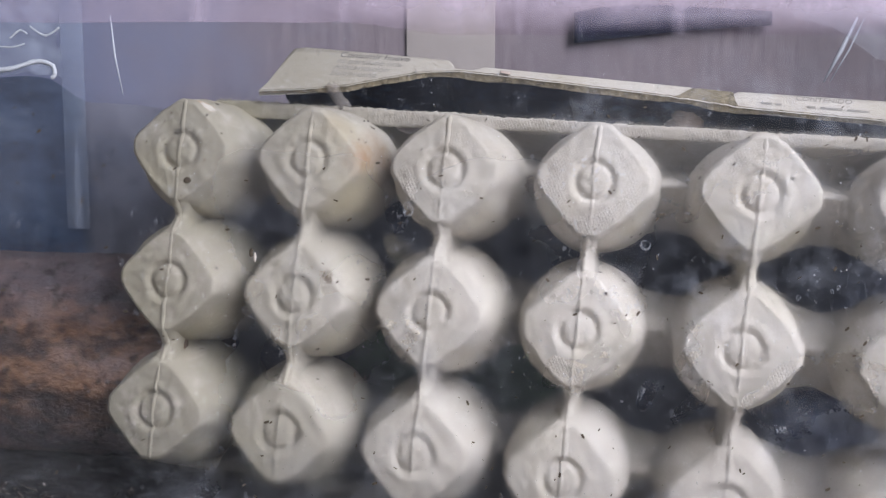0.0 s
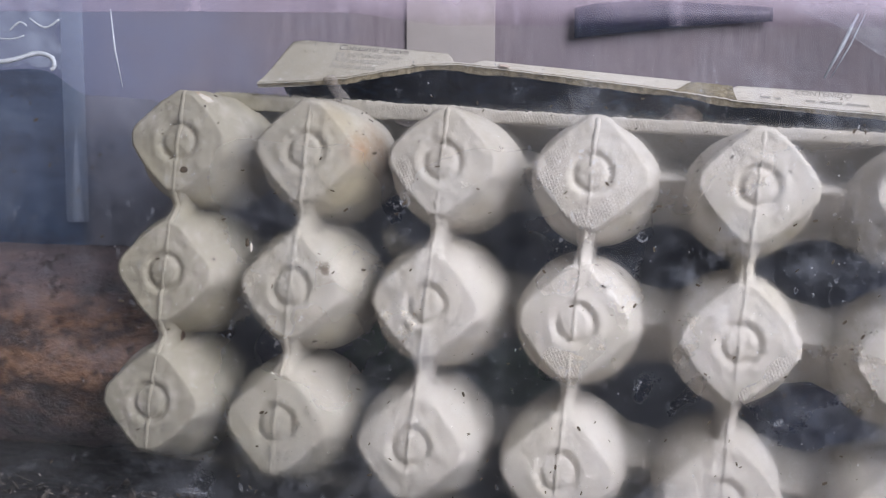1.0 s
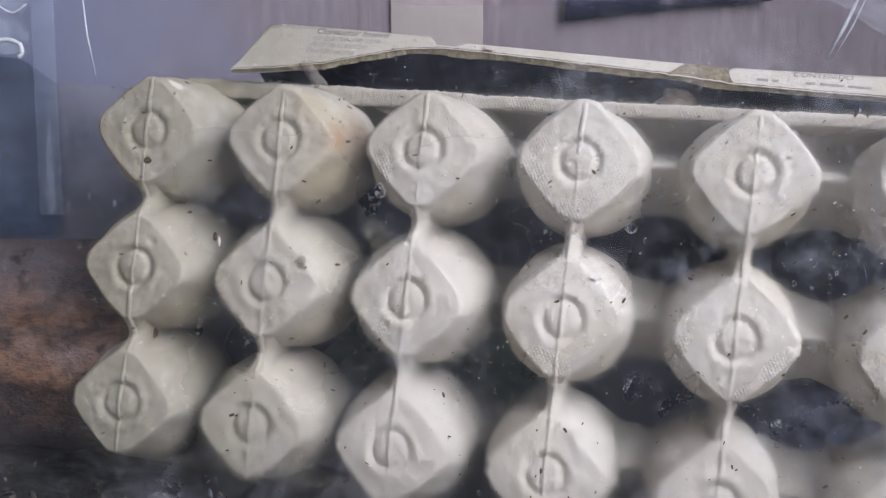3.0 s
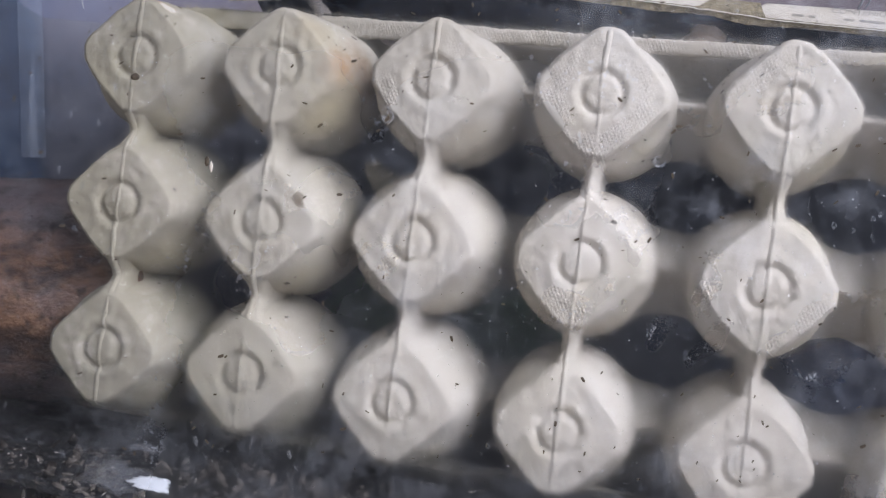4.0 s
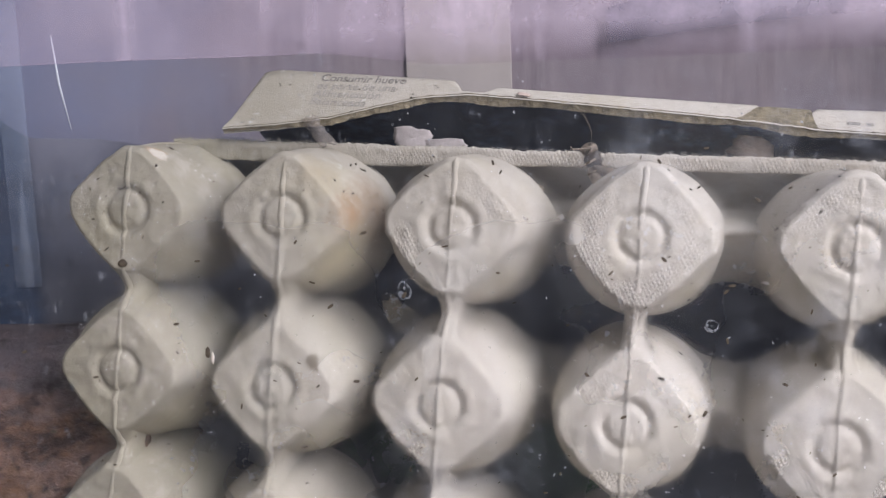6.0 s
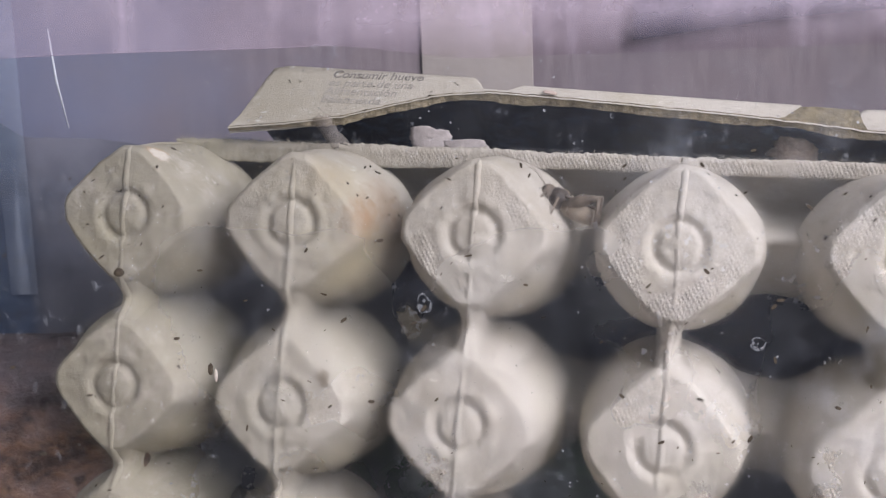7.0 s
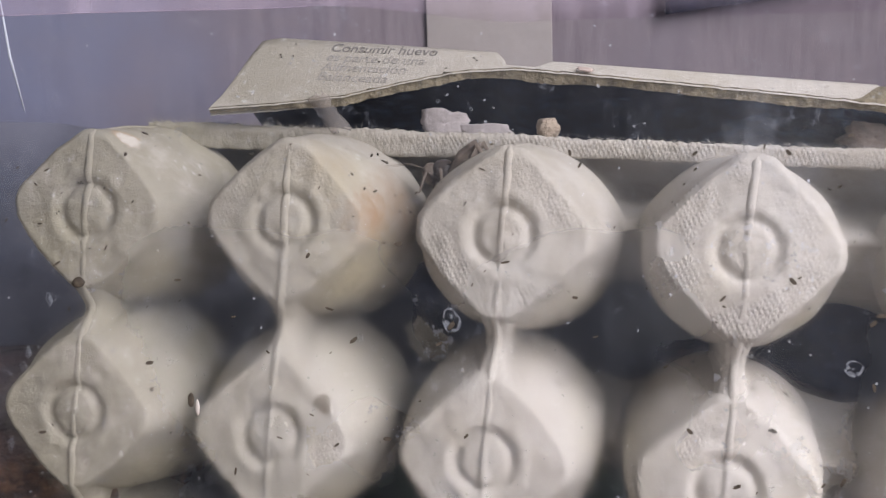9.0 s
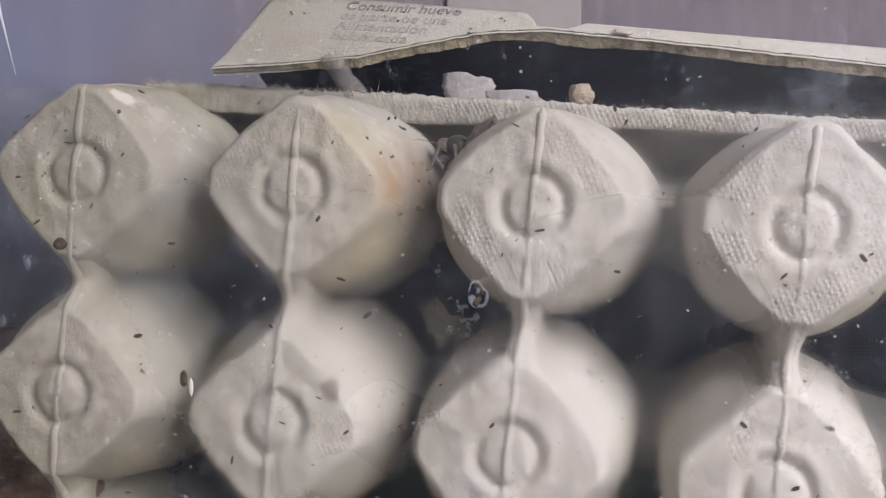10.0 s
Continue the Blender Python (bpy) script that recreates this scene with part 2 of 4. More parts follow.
def soil_material():
    m = Mat("damp_soil", 0.6, 0.0, 0.4)
    n = m.noise(140.0, 7.0, 0.75)
    c = m.ramp(n, [(0.42, (0.0014, 0.0019, 0.0036)), (0.52, (0.0055, 0.0065, 0.0100)), (0.59, (0.034, 0.037, 0.046)), (0.70, (0.11, 0.10, 0.092))])
    m.colour(c)
    m.bump(n, 0.005, 1.0)
    m.bump(m.noise(900.0, 3.0), 0.0008, 0.8)
    return m.done()


def backing_material():
    """Grey-mauve painted board with rough upright streaks."""
    m = Mat("streaked_board", 0.9)
    s = m.noise(260.0, 5.0, 0.65, m.scaled(1.0, 1.0, 0.10))
    c = m.ramp(s, [(0.3, (0.172, 0.142, 0.158)), (0.55, (0.226, 0.189, 0.206)), (0.8, (0.280, 0.236, 0.252))])
    c = m.mix(m.ramp(m.noise(14.0, 3.0), [(0.4, (0, 0, 0)), (0.7, (1, 1, 1))]), c, (0.207, 0.176, 0.202))
    scuff = m.ramp(m.noise(150.0, 6.0, 0.75, m.scaled(1.0, 1.0, 0.35)), [(0.52, (0, 0, 0)), (0.66, (1, 1, 1))])
    c = m.mix(m.math("MULTIPLY", scuff, 0.45), c, (0.29, 0.244, 0.255))
    x = m.node("ShaderNodeSeparateXYZ")
    m.put(m.co, x.inputs[0])
    # bluish haze over the left end, put into the board's colour
    blue_haze = m.math("ADD", m.math("MULTIPLY", x.outputs[0], -8.0), m.math("SUBTRACT", m.noise(30.0, 4.0), 0.05), clamp=True)
    c = m.mix(m.math("MULTIPLY", blue_haze, 0.9), c, (0.18, 0.20, 0.30))
    m.colour(c)
    m.bump(s, 0.0004, 0.3)
    return m.done()


def cloth_material():
    m = Mat("cloth_and_shade", 0.85)
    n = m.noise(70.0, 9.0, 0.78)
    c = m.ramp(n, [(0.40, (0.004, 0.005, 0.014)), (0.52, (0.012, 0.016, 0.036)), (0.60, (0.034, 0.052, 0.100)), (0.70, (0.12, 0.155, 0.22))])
    x = m.node("ShaderNodeSeparateXYZ")
    m.put(m.co, x.inputs[0])
    # lighter blue-grey towards the top left, blending the cloth into the board
    grey_lift = m.math("SUBTRACT", m.math("MULTIPLY", x.outputs[2], 26.0), m.math("ADD", 3.35, m.math("MULTIPLY", x.outputs[0], 10.0)))
    grey_lift = m.math("ADD", grey_lift, m.math("MULTIPLY", m.math("SUBTRACT", m.noise(22.0, 6.0, 0.7), 0.5), 1.6), clamp=True)
    bare = m.math("MULTIPLY", m.math("ADD", x.outputs[0], 0.0645), 160.0, clamp=True)
    navy = m.math("SUBTRACT", 1.0, bare)
    c = m.mix(m.math("MULTIPLY", navy, m.math("ADD", 0.55, m.math("MULTIPLY", m.noise(60.0, 7.0, 0.75), 0.4))), c, m.ramp(m.noise(75.0, 9.0, 0.78, m.scaled(0.5, 1.0, 1.0)), [(0.36, (0.014, 0.028, 0.062)), (0.52, (0.048, 0.086, 0.165)), (0.68, (0.120, 0.170, 0.260))]))
    grey_lift = m.math("MAXIMUM", m.math("MULTIPLY", grey_lift, m.math("ADD", 0.20, m.math("MULTIPLY", navy, 0.18))), m.math("MULTIPLY", m.math("MULTIPLY", bare, m.math("SUBTRACT", 1.0, m.math("MULTIPLY", m.math("SUBTRACT", x.outputs[0], 0.015), 60.0), clamp=True)), m.math("ADD", 0.78, m.math("MULTIPLY", m.math("SUBTRACT", m.noise(48.0, 7.0, 0.75), 0.5), 2.2), clamp=True)))
    c = m.mix(m.math("MULTIPLY", grey_lift, 0.90), c, (0.135, 0.143, 0.182))
    # lighter again near the top edge, so its border is less hard
    top_blend = m.math("MULTIPLY", m.math("SUBTRACT", x.outputs[2], 0.146), 55.0, clamp=True)
    c = m.mix(m.math("MULTIPLY", m.math("MULTIPLY", top_blend, bare), 0.85), c, (0.165, 0.168, 0.215))
    lint = m.ramp(m.cells(420.0), [(0.06, (1, 1, 1)), (0.12, (0, 0, 0))])
    m.colour(m.mix(m.math("MULTIPLY", lint, m.math("MULTIPLY", m.noise(45.0, 3.0), 0.8)), c, (0.16, 0.19, 0.25)))
    return m.done()


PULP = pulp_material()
TORN = plain("torn_pulp_fibre", (0.235, 0.200, 0.135), 0.95, 0.55, 420.0, bump=0.0006)
PANE = dusty_plastic("dusty_clear_plastic", (0.95, 0.955, 0.965), 0.024, smears=3.6, crust=5.0)
SCUFFED = dusty_plastic("scuffed_clear_plastic", (0.95, 0.955, 0.965), 0.024, smears=3.6, crust=5.0, scuff=0.33)
FILM = dusty_plastic("lilac_veil_film", (0.94, 0.90, 0.95), 0.44, 0.2, 0.6, (0.465, 0.400, 0.500), feather=True)
STRIP = dusty_plastic("frosted_strip", (0.90, 0.92, 0.95), 0.46, 0.25, 0.8, (0.55, 0.62, 0.74))
BARK, SOIL, BOARD, CLOTH = bark_material(), soil_material(), backing_material(), cloth_material()
WRAP = dusty_plastic("crumpled_wrap", (0.90, 0.92, 0.95), 0.62, 0.25, 0.7, (0.60, 0.68, 0.78))
THIN = dusty_plastic("thin_wrap_haze", (0.95, 0.955, 0.965), 0.13, 0.25, 0.7, (0.60, 0.62, 0.70))
CREASE = plain("white_crease_glint", (0.52, 0.55, 0.60), 0.3, 0.06, 100.0, bump=0)
CREAM = plain("cream_board", (0.36, 0.32, 0.30), 0.8, 0.06, 120.0)
TAPE = plain("black_tape", (0.020, 0.023, 0.050), 0.45, 0.3, 200.0)
INK = plain("grey_ink", (0.20, 0.185, 0.17), 0.9, 0.5, 900.0, bump=0)
FADED = plain("faded_ink", (0.32, 0.30, 0.27), 0.9, 0.4, 900.0, bump=0)
FRASS = plain("dark_droppings", (0.060, 0.048, 0.036), 0.8, 0.5, 900.0)
MARK = dusty_plastic("dried_water_mark", (0.92, 0.93, 0.945), 0.26, 0.3, 0.7, (0.58, 0.62, 0.70))
SPECK = dusty_plastic("pale_dust_speck", (0.85, 0.87, 0.90), 0.40, 0.3, 0.7, (0.62, 0.65, 0.71))
SHED = plain("pale_shed_skin", (0.47, 0.43, 0.40), 0.8, 0.15, 500.0)
FLAKE = plain("dull_pulp_flake", (0.35, 0.315, 0.305), 0.85, 0.2, 500.0)
MOULT = dusty_plastic("translucent_moult", (0.90, 0.88, 0.86), 0.34, 0.25, 0.7, (0.50, 0.46, 0.43))
CRUMB = plain("tan_crumb", (0.42, 0.34, 0.26), 0.9, 0.2, 600.0, bump=0.001)
HUSK = plain("brown_husk", (0.12, 0.092, 0.072), 0.7, 0.5, 400.0)
CHITIN = plain("brown_chitin", (0.185, 0.150, 0.120), 0.55, 0.55, 420.0)
TANCHITIN = plain("tan_chitin", (0.33, 0.275, 0.215), 0.6, 0.45, 420.0)
DARKCHITIN = plain("dark_chitin", (0.065, 0.052, 0.044), 0.35, 0.3, 600.0)
CRUMBS = plain("light_bark_crumbs", (0.100, 0.088, 0.080), 0.8, 0.6, 260.0)
LITTER = plain("dark_litter", (0.045, 0.038, 0.034), 0.6, 0.7, 220.0)
LEAF = plain("green_leaf", (0.035, 0.10, 0.03), 0.6, 0.3, 200.0)
TABLE = plain("table_board", (0.42, 0.36, 0.30), 0.6, 0.2, 30.0)
PAINT = plain("wall_paint", (0.72, 0.71, 0.705), 0.9, 0.05, 8.0)
PINK = plain("pink_flake", (0.50, 0.40, 0.35), 0.8, 0.2, 500.0)
GLINT = plain("clear_film_glint", (0.55, 0.58, 0.64), 0.15, 0.05, 100.0, bump=0)


# ---- building helpers ----
def mesh_of(name, verts, faces, material, smooth=True, pressed=None):
    """A mesh; pressed: where the forming screen has left its weave, vertex by vertex."""
    me = bpy.data.meshes.new(name)
    me.from_pydata([tuple(v) for v in verts], [], faces)
    me.materials.append(material)
    if smooth:
        me.polygons.foreach_set("use_smooth", [True] * len(me.polygons))
    if pressed is not None:
        me.attributes.new("pressed", "FLOAT", "POINT").data.foreach_set("value", pressed)
    me.update()
    return me


def part(name, bm, material, parent, label=""):
    """Link a bmesh, or a mesh, as one object under a thing or a part."""
    if isinstance(bm, bmesh.types.BMesh):
        me = bpy.data.meshes.new(name)
        bm.to_mesh(me)
        bm.free()
        me.materials.append(material)
        me.polygons.foreach_set("use_smooth", [True] * len(me.polygons))
    else:
        me = bm
    ob = new(name, me)
    ob.parent = parent
    if label:
        ob["label"] = label
    return ob


def thing(name, m, label, category, group="", kind=""):
    ob = new(name)
    ob.empty_display_size = 0.01
    ob.matrix_world = m
    return tagged(ob, label, category, group, kind)


def grid_faces(rows, cols, closed=False, start=0):
    f = []
    for a in range(rows - 1):
        for b in range(cols if closed else cols - 1):
            c = (b + 1) % cols
            f.append((start + a * cols + b, start + a * cols + c, start + (a + 1) * cols + c, start + (a + 1) * cols + b))
    return f


def box(bm, lo, hi, bevel=0.0):
    r = bmesh.ops.create_cube(bm, size=1.0, matrix=Matrix.LocRotScale([(a + b) / 2 for a, b in zip(lo, hi)], None, [b - a for a, b in zip(lo, hi)]))
    if bevel:
        e = {e for v in r["verts"] for e in v.link_edges}
        bmesh.ops.bevel(bm, geom=list(e), offset=bevel, segments=2, affect="EDGES", profile=0.7)
    return bm


def tube(points, radii, sides=8):
    """Vertices and faces of a closed tube along points."""
    v, n = [], len(points)
    pts = [Vector(p) for p in points]
    for k, p in enumerate(pts):
        d = (pts[min(k + 1, n - 1)] - pts[max(k - 1, 0)]).normalized()
        a = d.orthogonal().normalized() if k == 0 else (a - d * a.dot(d)).normalized()
        b = d.cross(a)
        r = radii[k] if hasattr(radii, "__len__") else radii
        v += [p + (a * math.cos(2 * math.pi * s / sides) + b * math.sin(2 * math.pi * s / sides)) * r for s in range(sides)]
    f = grid_faces(n, sides, True)
    f += [tuple(reversed(range(sides))), tuple(range((n - 1) * sides, n * sides))]
    return v, f


def blob(bm, at, size, seed=0.0, rough=0.25, sub=2):
    """A lumpy pebble."""
    r = bmesh.ops.create_icosphere(bm, subdivisions=sub, radius=1.0)
    for v in r["verts"]:
        k = 1 + rough * noise.noise(v.co * 1.7 + Vector((seed * 7.3, seed, -seed)))
        v.co = Vector((v.co.x * size[0] * k + at[0], v.co.y * size[1] * k + at[1], v.co.z * size[2] * k + at[2]))
    return bm


def lerp_table(table, x):
    for (x0, y0), (x1, y1) in zip(table, table[1:]):
        if x <= x1:
            return y0 + (y1 - y0) * max(0.0, (x - x0) / (x1 - x0))
    return table[-1][1]


def smooth(x):
    x = min(1.0, max(0.0, x))
    return x * x * (3 - 2 * x)


# ---- the tray of the egg carton ----
DEPTH, DIAMOND, NECK_DROP = 0.036, 0.0192, 0.0042
FOOT = (1.0, 1.0, 1.03, 1.06, 1.07, 1.07)  # feet sized by column to fit the camera's view
SWELL = (0.0054, 0.0054, 0.0052, 0.0042, 0.0031, 0.0028)  # and the cups' bulge, fitted likewise
SHIFT = (0.0020, 0.0020, 0.0018, 0.0006, -0.0006, -0.0010)


def plate_height(r):
    """Relief of a cup's foot: a ring pressed in round a low boss."""
    return -0.0013 * math.exp(-(abs(r - 0.0060) / 0.00090) ** 2.0) + 0.0004 * math.exp(-(r / 0.004) ** 2) + 0.0003 * math.exp(-((r - 0.0088) / 0.0012) ** 2)


def crest(dv, step=0.048):
    """Depth of the middle line of a column, at dv from a cup's centre."""
    a = abs(dv)
    if a < 0.0165:
        return 0.0006 * (a / 0.0165) ** 2 - plate_height(a)
    return 0.0006 - plate_height(0.0165) + NECK_DROP * smooth((a - 0.0165) / (step / 2 - 0.0165))


def cup_mesh(i, j):
    u0, v0, segs, wide = column(i), row(i, j), 96, DIAMOND * FOOT[i]
    prof = [(0.0, 0.0)] + [(f / 24, 0.0) for f in range(1, 24)] + [(0.965, 0.0002), (1.0, 0.0008), (1.03, 0.0022)]
    verts, tilt = [], Vector((random.uniform(-1, 1), random.uniform(-1, 1))) * 0.018
    seed = Vector((i * 3.1, j * 5.7, 1.3))

    def add(x, z, d):
        p = Vector((x, 0, z))
        w = noise.noise(p * 130 + seed) * 0.00045 + noise.noise(p * 400 + seed) * 0.00028
        verts.append((u0 + x, d + w + tilt.x * x + tilt.y * z, v0 + z))

    def diamond(a):
        c, s = abs(math.cos(a)), abs(math.sin(a))
        return min(wide / (c ** 1.20 + s ** 1.20) ** (1 / 1.20), wide * 0.93)

    rows = 0
    for f, d in prof:
        for k in range(segs):
            a = 2 * math.pi * k / segs
            r = f * diamond(a)
            wob = 1 + 0.02 * noise.noise(Vector((math.cos(a) * 2, math.sin(a) * 2, 0)) + seed) * (f > 0.9) + 0.016 * noise.noise(Vector((math.cos(a) * 11, math.sin(a) * 11, 0)) + seed) * smooth((f - 0.8) / 0.2)
            add(math.cos(a) * r * wob, math.sin(a) * r * wob, d + 0.0006 * f * f - plate_height(r))
        rows += 1
    for q in range(1, 15):
        d = 0.0028 + (DEPTH - 0.0028) * (q / 14)
        k1 = smooth(d / 0.017)
        for k in range(segs):
            a = 2 * math.pi * k / segs
            rd = diamond(a) * 1.035
            swell = (d / DEPTH) ** 0.6
            ru, rv = 0.0188 + SWELL[i] * swell, 0.0181 + (0.0026 if j == 0 and math.sin(a) > 0 else 0.0056) * swell
            low = math.sin(a) < 0
            e = 1.92 if low or j else 1.75
            rv += 0.0008 * swell * low
            rc = 1 / ((abs(math.cos(a)) / ru) ** e + (abs(math.sin(a)) / rv) ** e) ** (1 / e)
            r = rd * (1 - k1) + max(rc, rd * (1 - k1)) * k1
            r *= 1 + 0.030 * noise.noise(Vector((math.cos(a) * 2.2, math.sin(a) * 2.2, d * 60)) + seed)
            add(math.cos(a) * r + SHIFT[i] * d / DEPTH, math.sin(a) * r, d + 0.0006)
        rows += 1
    # the weave shows towards the edge of the foot, most on its lower half
    weave = []
    for k in range(rows):
        f = prof[k][0] if k < len(prof) else 0.0
        for q in range(segs):
            low = 0.62 - 0.38 * math.sin(2 * math.pi * q / segs) - 0.15 * math.cos(2 * math.pi * q / segs)
            weave.append(smooth((f - 0.50) / 0.20) * low + 0.10 * (f < 0.28) * (k < len(prof)))
    return mesh_of("cup", verts, grid_faces(rows, segs, True), PULP, True, weave)


def neck_mesh(i, j):
    """The narrow saddle between two cups of a column."""
    u0, v0, step, verts = column(i), row(i, j), row_step(i), []
    n, w = 23, 15
    for a in range(n):
        t = a / (n - 1)
        dv = 0.0150 + (step - 0.0300) * t
        d0 = crest(dv if t < 0.5 else step - dv, step) + 0.0004
        half = 0.0022 + 0.0030 * abs(2 * t - 1) ** 1.8
        for b in range(w):
            s = 2 * b / (w - 1) - 1
            x = half * math.copysign(min(1.0, abs(s) / 0.55), s) + math.copysign(max(0.0, abs(s) - 0.55), s) * 0.0026
            d = d0 + 0.0010 * min(1.0, abs(s) / 0.55) ** 2 + max(0.0, abs(s) - 0.55) / 0.45 * (DEPTH - 0.004 - d0)
            p = Vector((x, dv, 0)) * 330 + Vector((i * 2.0, j * 3.0, 0))
            verts.append((u0 + x, d + 0.0004 * noise.noise(p), v0 - dv))
    return mesh_of("neck", verts, grid_faces(n, w), PULP, True, [0.8] * len(verts))


def cross_mesh(i, j):
    """The web between two neighbouring cups of a row: a low saddle that falls back above and below its crest."""
    ua, ub, v0, verts = column(i), column(i + 1), (row(i, j) + row(i + 1, j)) / 2, []
    n, w = 21, 33
    up = 0.0203 + 0.031 * (ua + ub) / 2 - 0.0012 - v0 if j == 0 else (0.0090, 0.0100, 0.0120, 0.0130, 0.0135)[i]
    down = (0.0085, 0.0100, 0.0125, 0.0140, 0.0145)[i] if j < 2 else 0.0200
    for a in range(n):
        t = a / (n - 1)
        u = ua + 0.0145 + (ub - ua - 0.026) * t
        flare = 0.0048 * abs(2 * t - 1) ** 2.2 + 0.0016 * noise.noise(Vector((u * 120, i * 3.0, j * 5.0)))
        lo, hi = -down - flare * (j < 2), up + flare * (j > 0)
        for b in range(w):
            z = lo + (hi - lo) * b / (w - 1)
            s = z - 0.0015
            d = 0.0268 + 0.0020 * (1 - abs(2 * t - 1))
            shallow = (1.0, 1.0, 0.85, 0.60, 0.50)[i]
            if s < 0:
                d += 0.0230 * shallow * min(1.6, abs(s) / 0.0100) ** 1.1
            elif j:
                d += 0.0200 * shallow * min(1.6, s / 0.0085) ** 1.1
            else:
                # a pocket under the rim: back from the crest, then forward again to the rim's inner edge
                d += 0.0320 * smooth(s / 0.0075) - 0.0170 * smooth((s - 0.0075) / max(0.004, up - 0.0100))
            d -= 0.0010 * math.exp(-(s / 0.0014) ** 2)
            p = Vector((u, 0, z + v0))
            w2 = (ua + ub) / 2 + (u - (ua + ub) / 2) * (1 + 0.9 * max(0.0, s) / 0.02 * (j == 0))
            verts.append((w2, d + 0.0012 * noise.noise(p * 110) + 0.0005 * noise.noise(p * 380), v0 + z))
    return mesh_of("cross_saddle", verts, grid_faces(n, w), PULP)


def seam_mesh(i):
    """The raised moulding seam that runs down a column."""
    pts, rad = [], []
    u0, step = column(i), row_step(i)
    v = row(i, 0) + 0.0168 * FOOT[i]
    while v > row(i, 2) - 0.0168 * FOOT[i]:
        j = min(2, max(0, round((row(i, 0) - v) / step)))
        dv = v - row(i, j)
        side = 0.0006 * noise.noise(Vector((i * 9.0, v * 60, 0))) + 0.0002 * noise.noise(Vector((i * 9.0, v * 420, 0))) + 0.0011 * smooth((abs(dv) - 0.014) / 0.010) * noise.noise(Vector((i * 2.7, round(v / step * 2) * 1.9, 3)))
        pts.append((u0 + side, crest(dv, step) + 0.00056, v))
        rad.append(0.00104 + 0.00016 * noise.noise(Vector((i * 4.0, v * 300, 5))))
        v -= 0.0009
    for end, sign in ((0, 1), (2, -1)):
        more = []
        for k in range(1, 16):
            d = 0.0012 + 0.0300 * (k / 15) ** 1.3
            k1 = smooth(d / 0.017)
            r = 0.0180 * FOOT[i] * (1 - k1) + (0.0181 + 0.0026 * (d / DEPTH) ** 0.6) * k1 - 0.0001
            more.append((pts[0 if sign > 0 else -1][0] + SHIFT[i] * d / DEPTH + 0.0005 * noise.noise(Vector((i * 5.0, k * 0.3, sign))), d, row(i, end) + sign * r))
        pts = more[::-1] + pts if sign > 0 else pts + more
        rad = [0.0004] * 15 + rad if sign > 0 else rad + [0.0004] * 15
    return mesh_of("seam", *tube(pts, rad, 6), PULP)


def rim_mesh(a, b, inward, length, name="rim"):
    """A flat flange with a fuzzy pressed edge from a to b (carton x, z); inward: the side on which the cups lie."""
    a, b, inward = Vector(a), Vector(b), Vector(inward)
    n, sect = max(8, int(length / 0.0005)), [(0.0047, 0.0016), (0.0046, -0.0004), (0.0040, -0.0010), (0.0028, -0.0013), (0.0016, -0.0016), (0.0007, -0.0019), (0.0001, -0.0016), (-0.0002, -0.0004), (0.0, 0.0010), (0.0010, 0.0020), (0.0044, 0.0021)]
    verts = []
    for k in range(n):
        p = a.lerp(b, k / (n - 1))
        ridge = 0.00008 * (0.3 + noise.noise(Vector((p.x * 70, p.y * 70, 8)))) * math.sin(2 * math.pi * (p.x + 0.6 * p.y) / 0.0021 + 3 * noise.noise(Vector((p.x * 40, p.y * 40, 0))))
        for q, (w, d) in enumerate(sect):
            e = Vector((p.x, p.y, 0.0))
            jag = 0.0005 * noise.noise(e * 60 + Vector((0, 0, 0.3 * q))) + (0.0005 * noise.noise(e * 700 + Vector((0, 0, q))) + 0.0004 * abs(noise.noise(e * 1900)) if 4 <= q <= 8 else 0.00015 * noise.noise(e * 500))
            c = p + inward * (w * (1.0 + 0.30 * smooth((0.125 - p.x) / 0.06)) + jag)
            verts.append((c.x, 0.0338 + d - ridge * (1 <= q <= 5) + 0.0005 * noise.noise(e * 260 + Vector((3, 3, 0.8 * q))), c.y))
    return mesh_of(name, verts, grid_faces(n, len(sect), True), PULP, True, [0.45] * len(verts))


def egg_tray():
    tray = thing("egg_carton_tray", CARTON, "stained grey pulp egg carton tray standing on its long side", "egg carton")
    for i in range(6):
        for j in range(3):
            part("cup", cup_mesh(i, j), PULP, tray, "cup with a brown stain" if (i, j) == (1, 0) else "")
            if j < 2:
                part("neck", neck_mesh(i, j), PULP, tray)
            if i < 5:
                part("cross_saddle", cross_mesh(i, j), PULP, tray)
        part("seam", seam_mesh(i), PULP, tray)
    u0, u1 = -0.0205, column(5) + 0.0265
    top, low = (lambda u: 0.0203 + 0.031 * u), (lambda u: -0.1195 - 0.022 * u)
    part("rim", rim_mesh((0.001, top(0.001)), (u1, top(u1)), (0, -1), 0.28), PULP, tray, "frayed upper rim")
    part("rim", rim_mesh((u0 + 0.004, 0.0065), (0.002, top(0.002)), (0.42, -0.9), 0.03), PULP, tray)
    part("rim", rim_mesh((u0 + 0.006, low(0)), (u1, low(u1)), (0, 1), 0.30), PULP, tray)
    part("rim", rim_mesh((u0 + 0.012, -0.010), (u0 + 0.012, -0.105), (1, 0), 0.10), PULP, tray)
    part("rim", rim_mesh((u1, top(u1)), (u1, low(u1)), (-1, 0), 0.15), PULP, tray)
    return tray


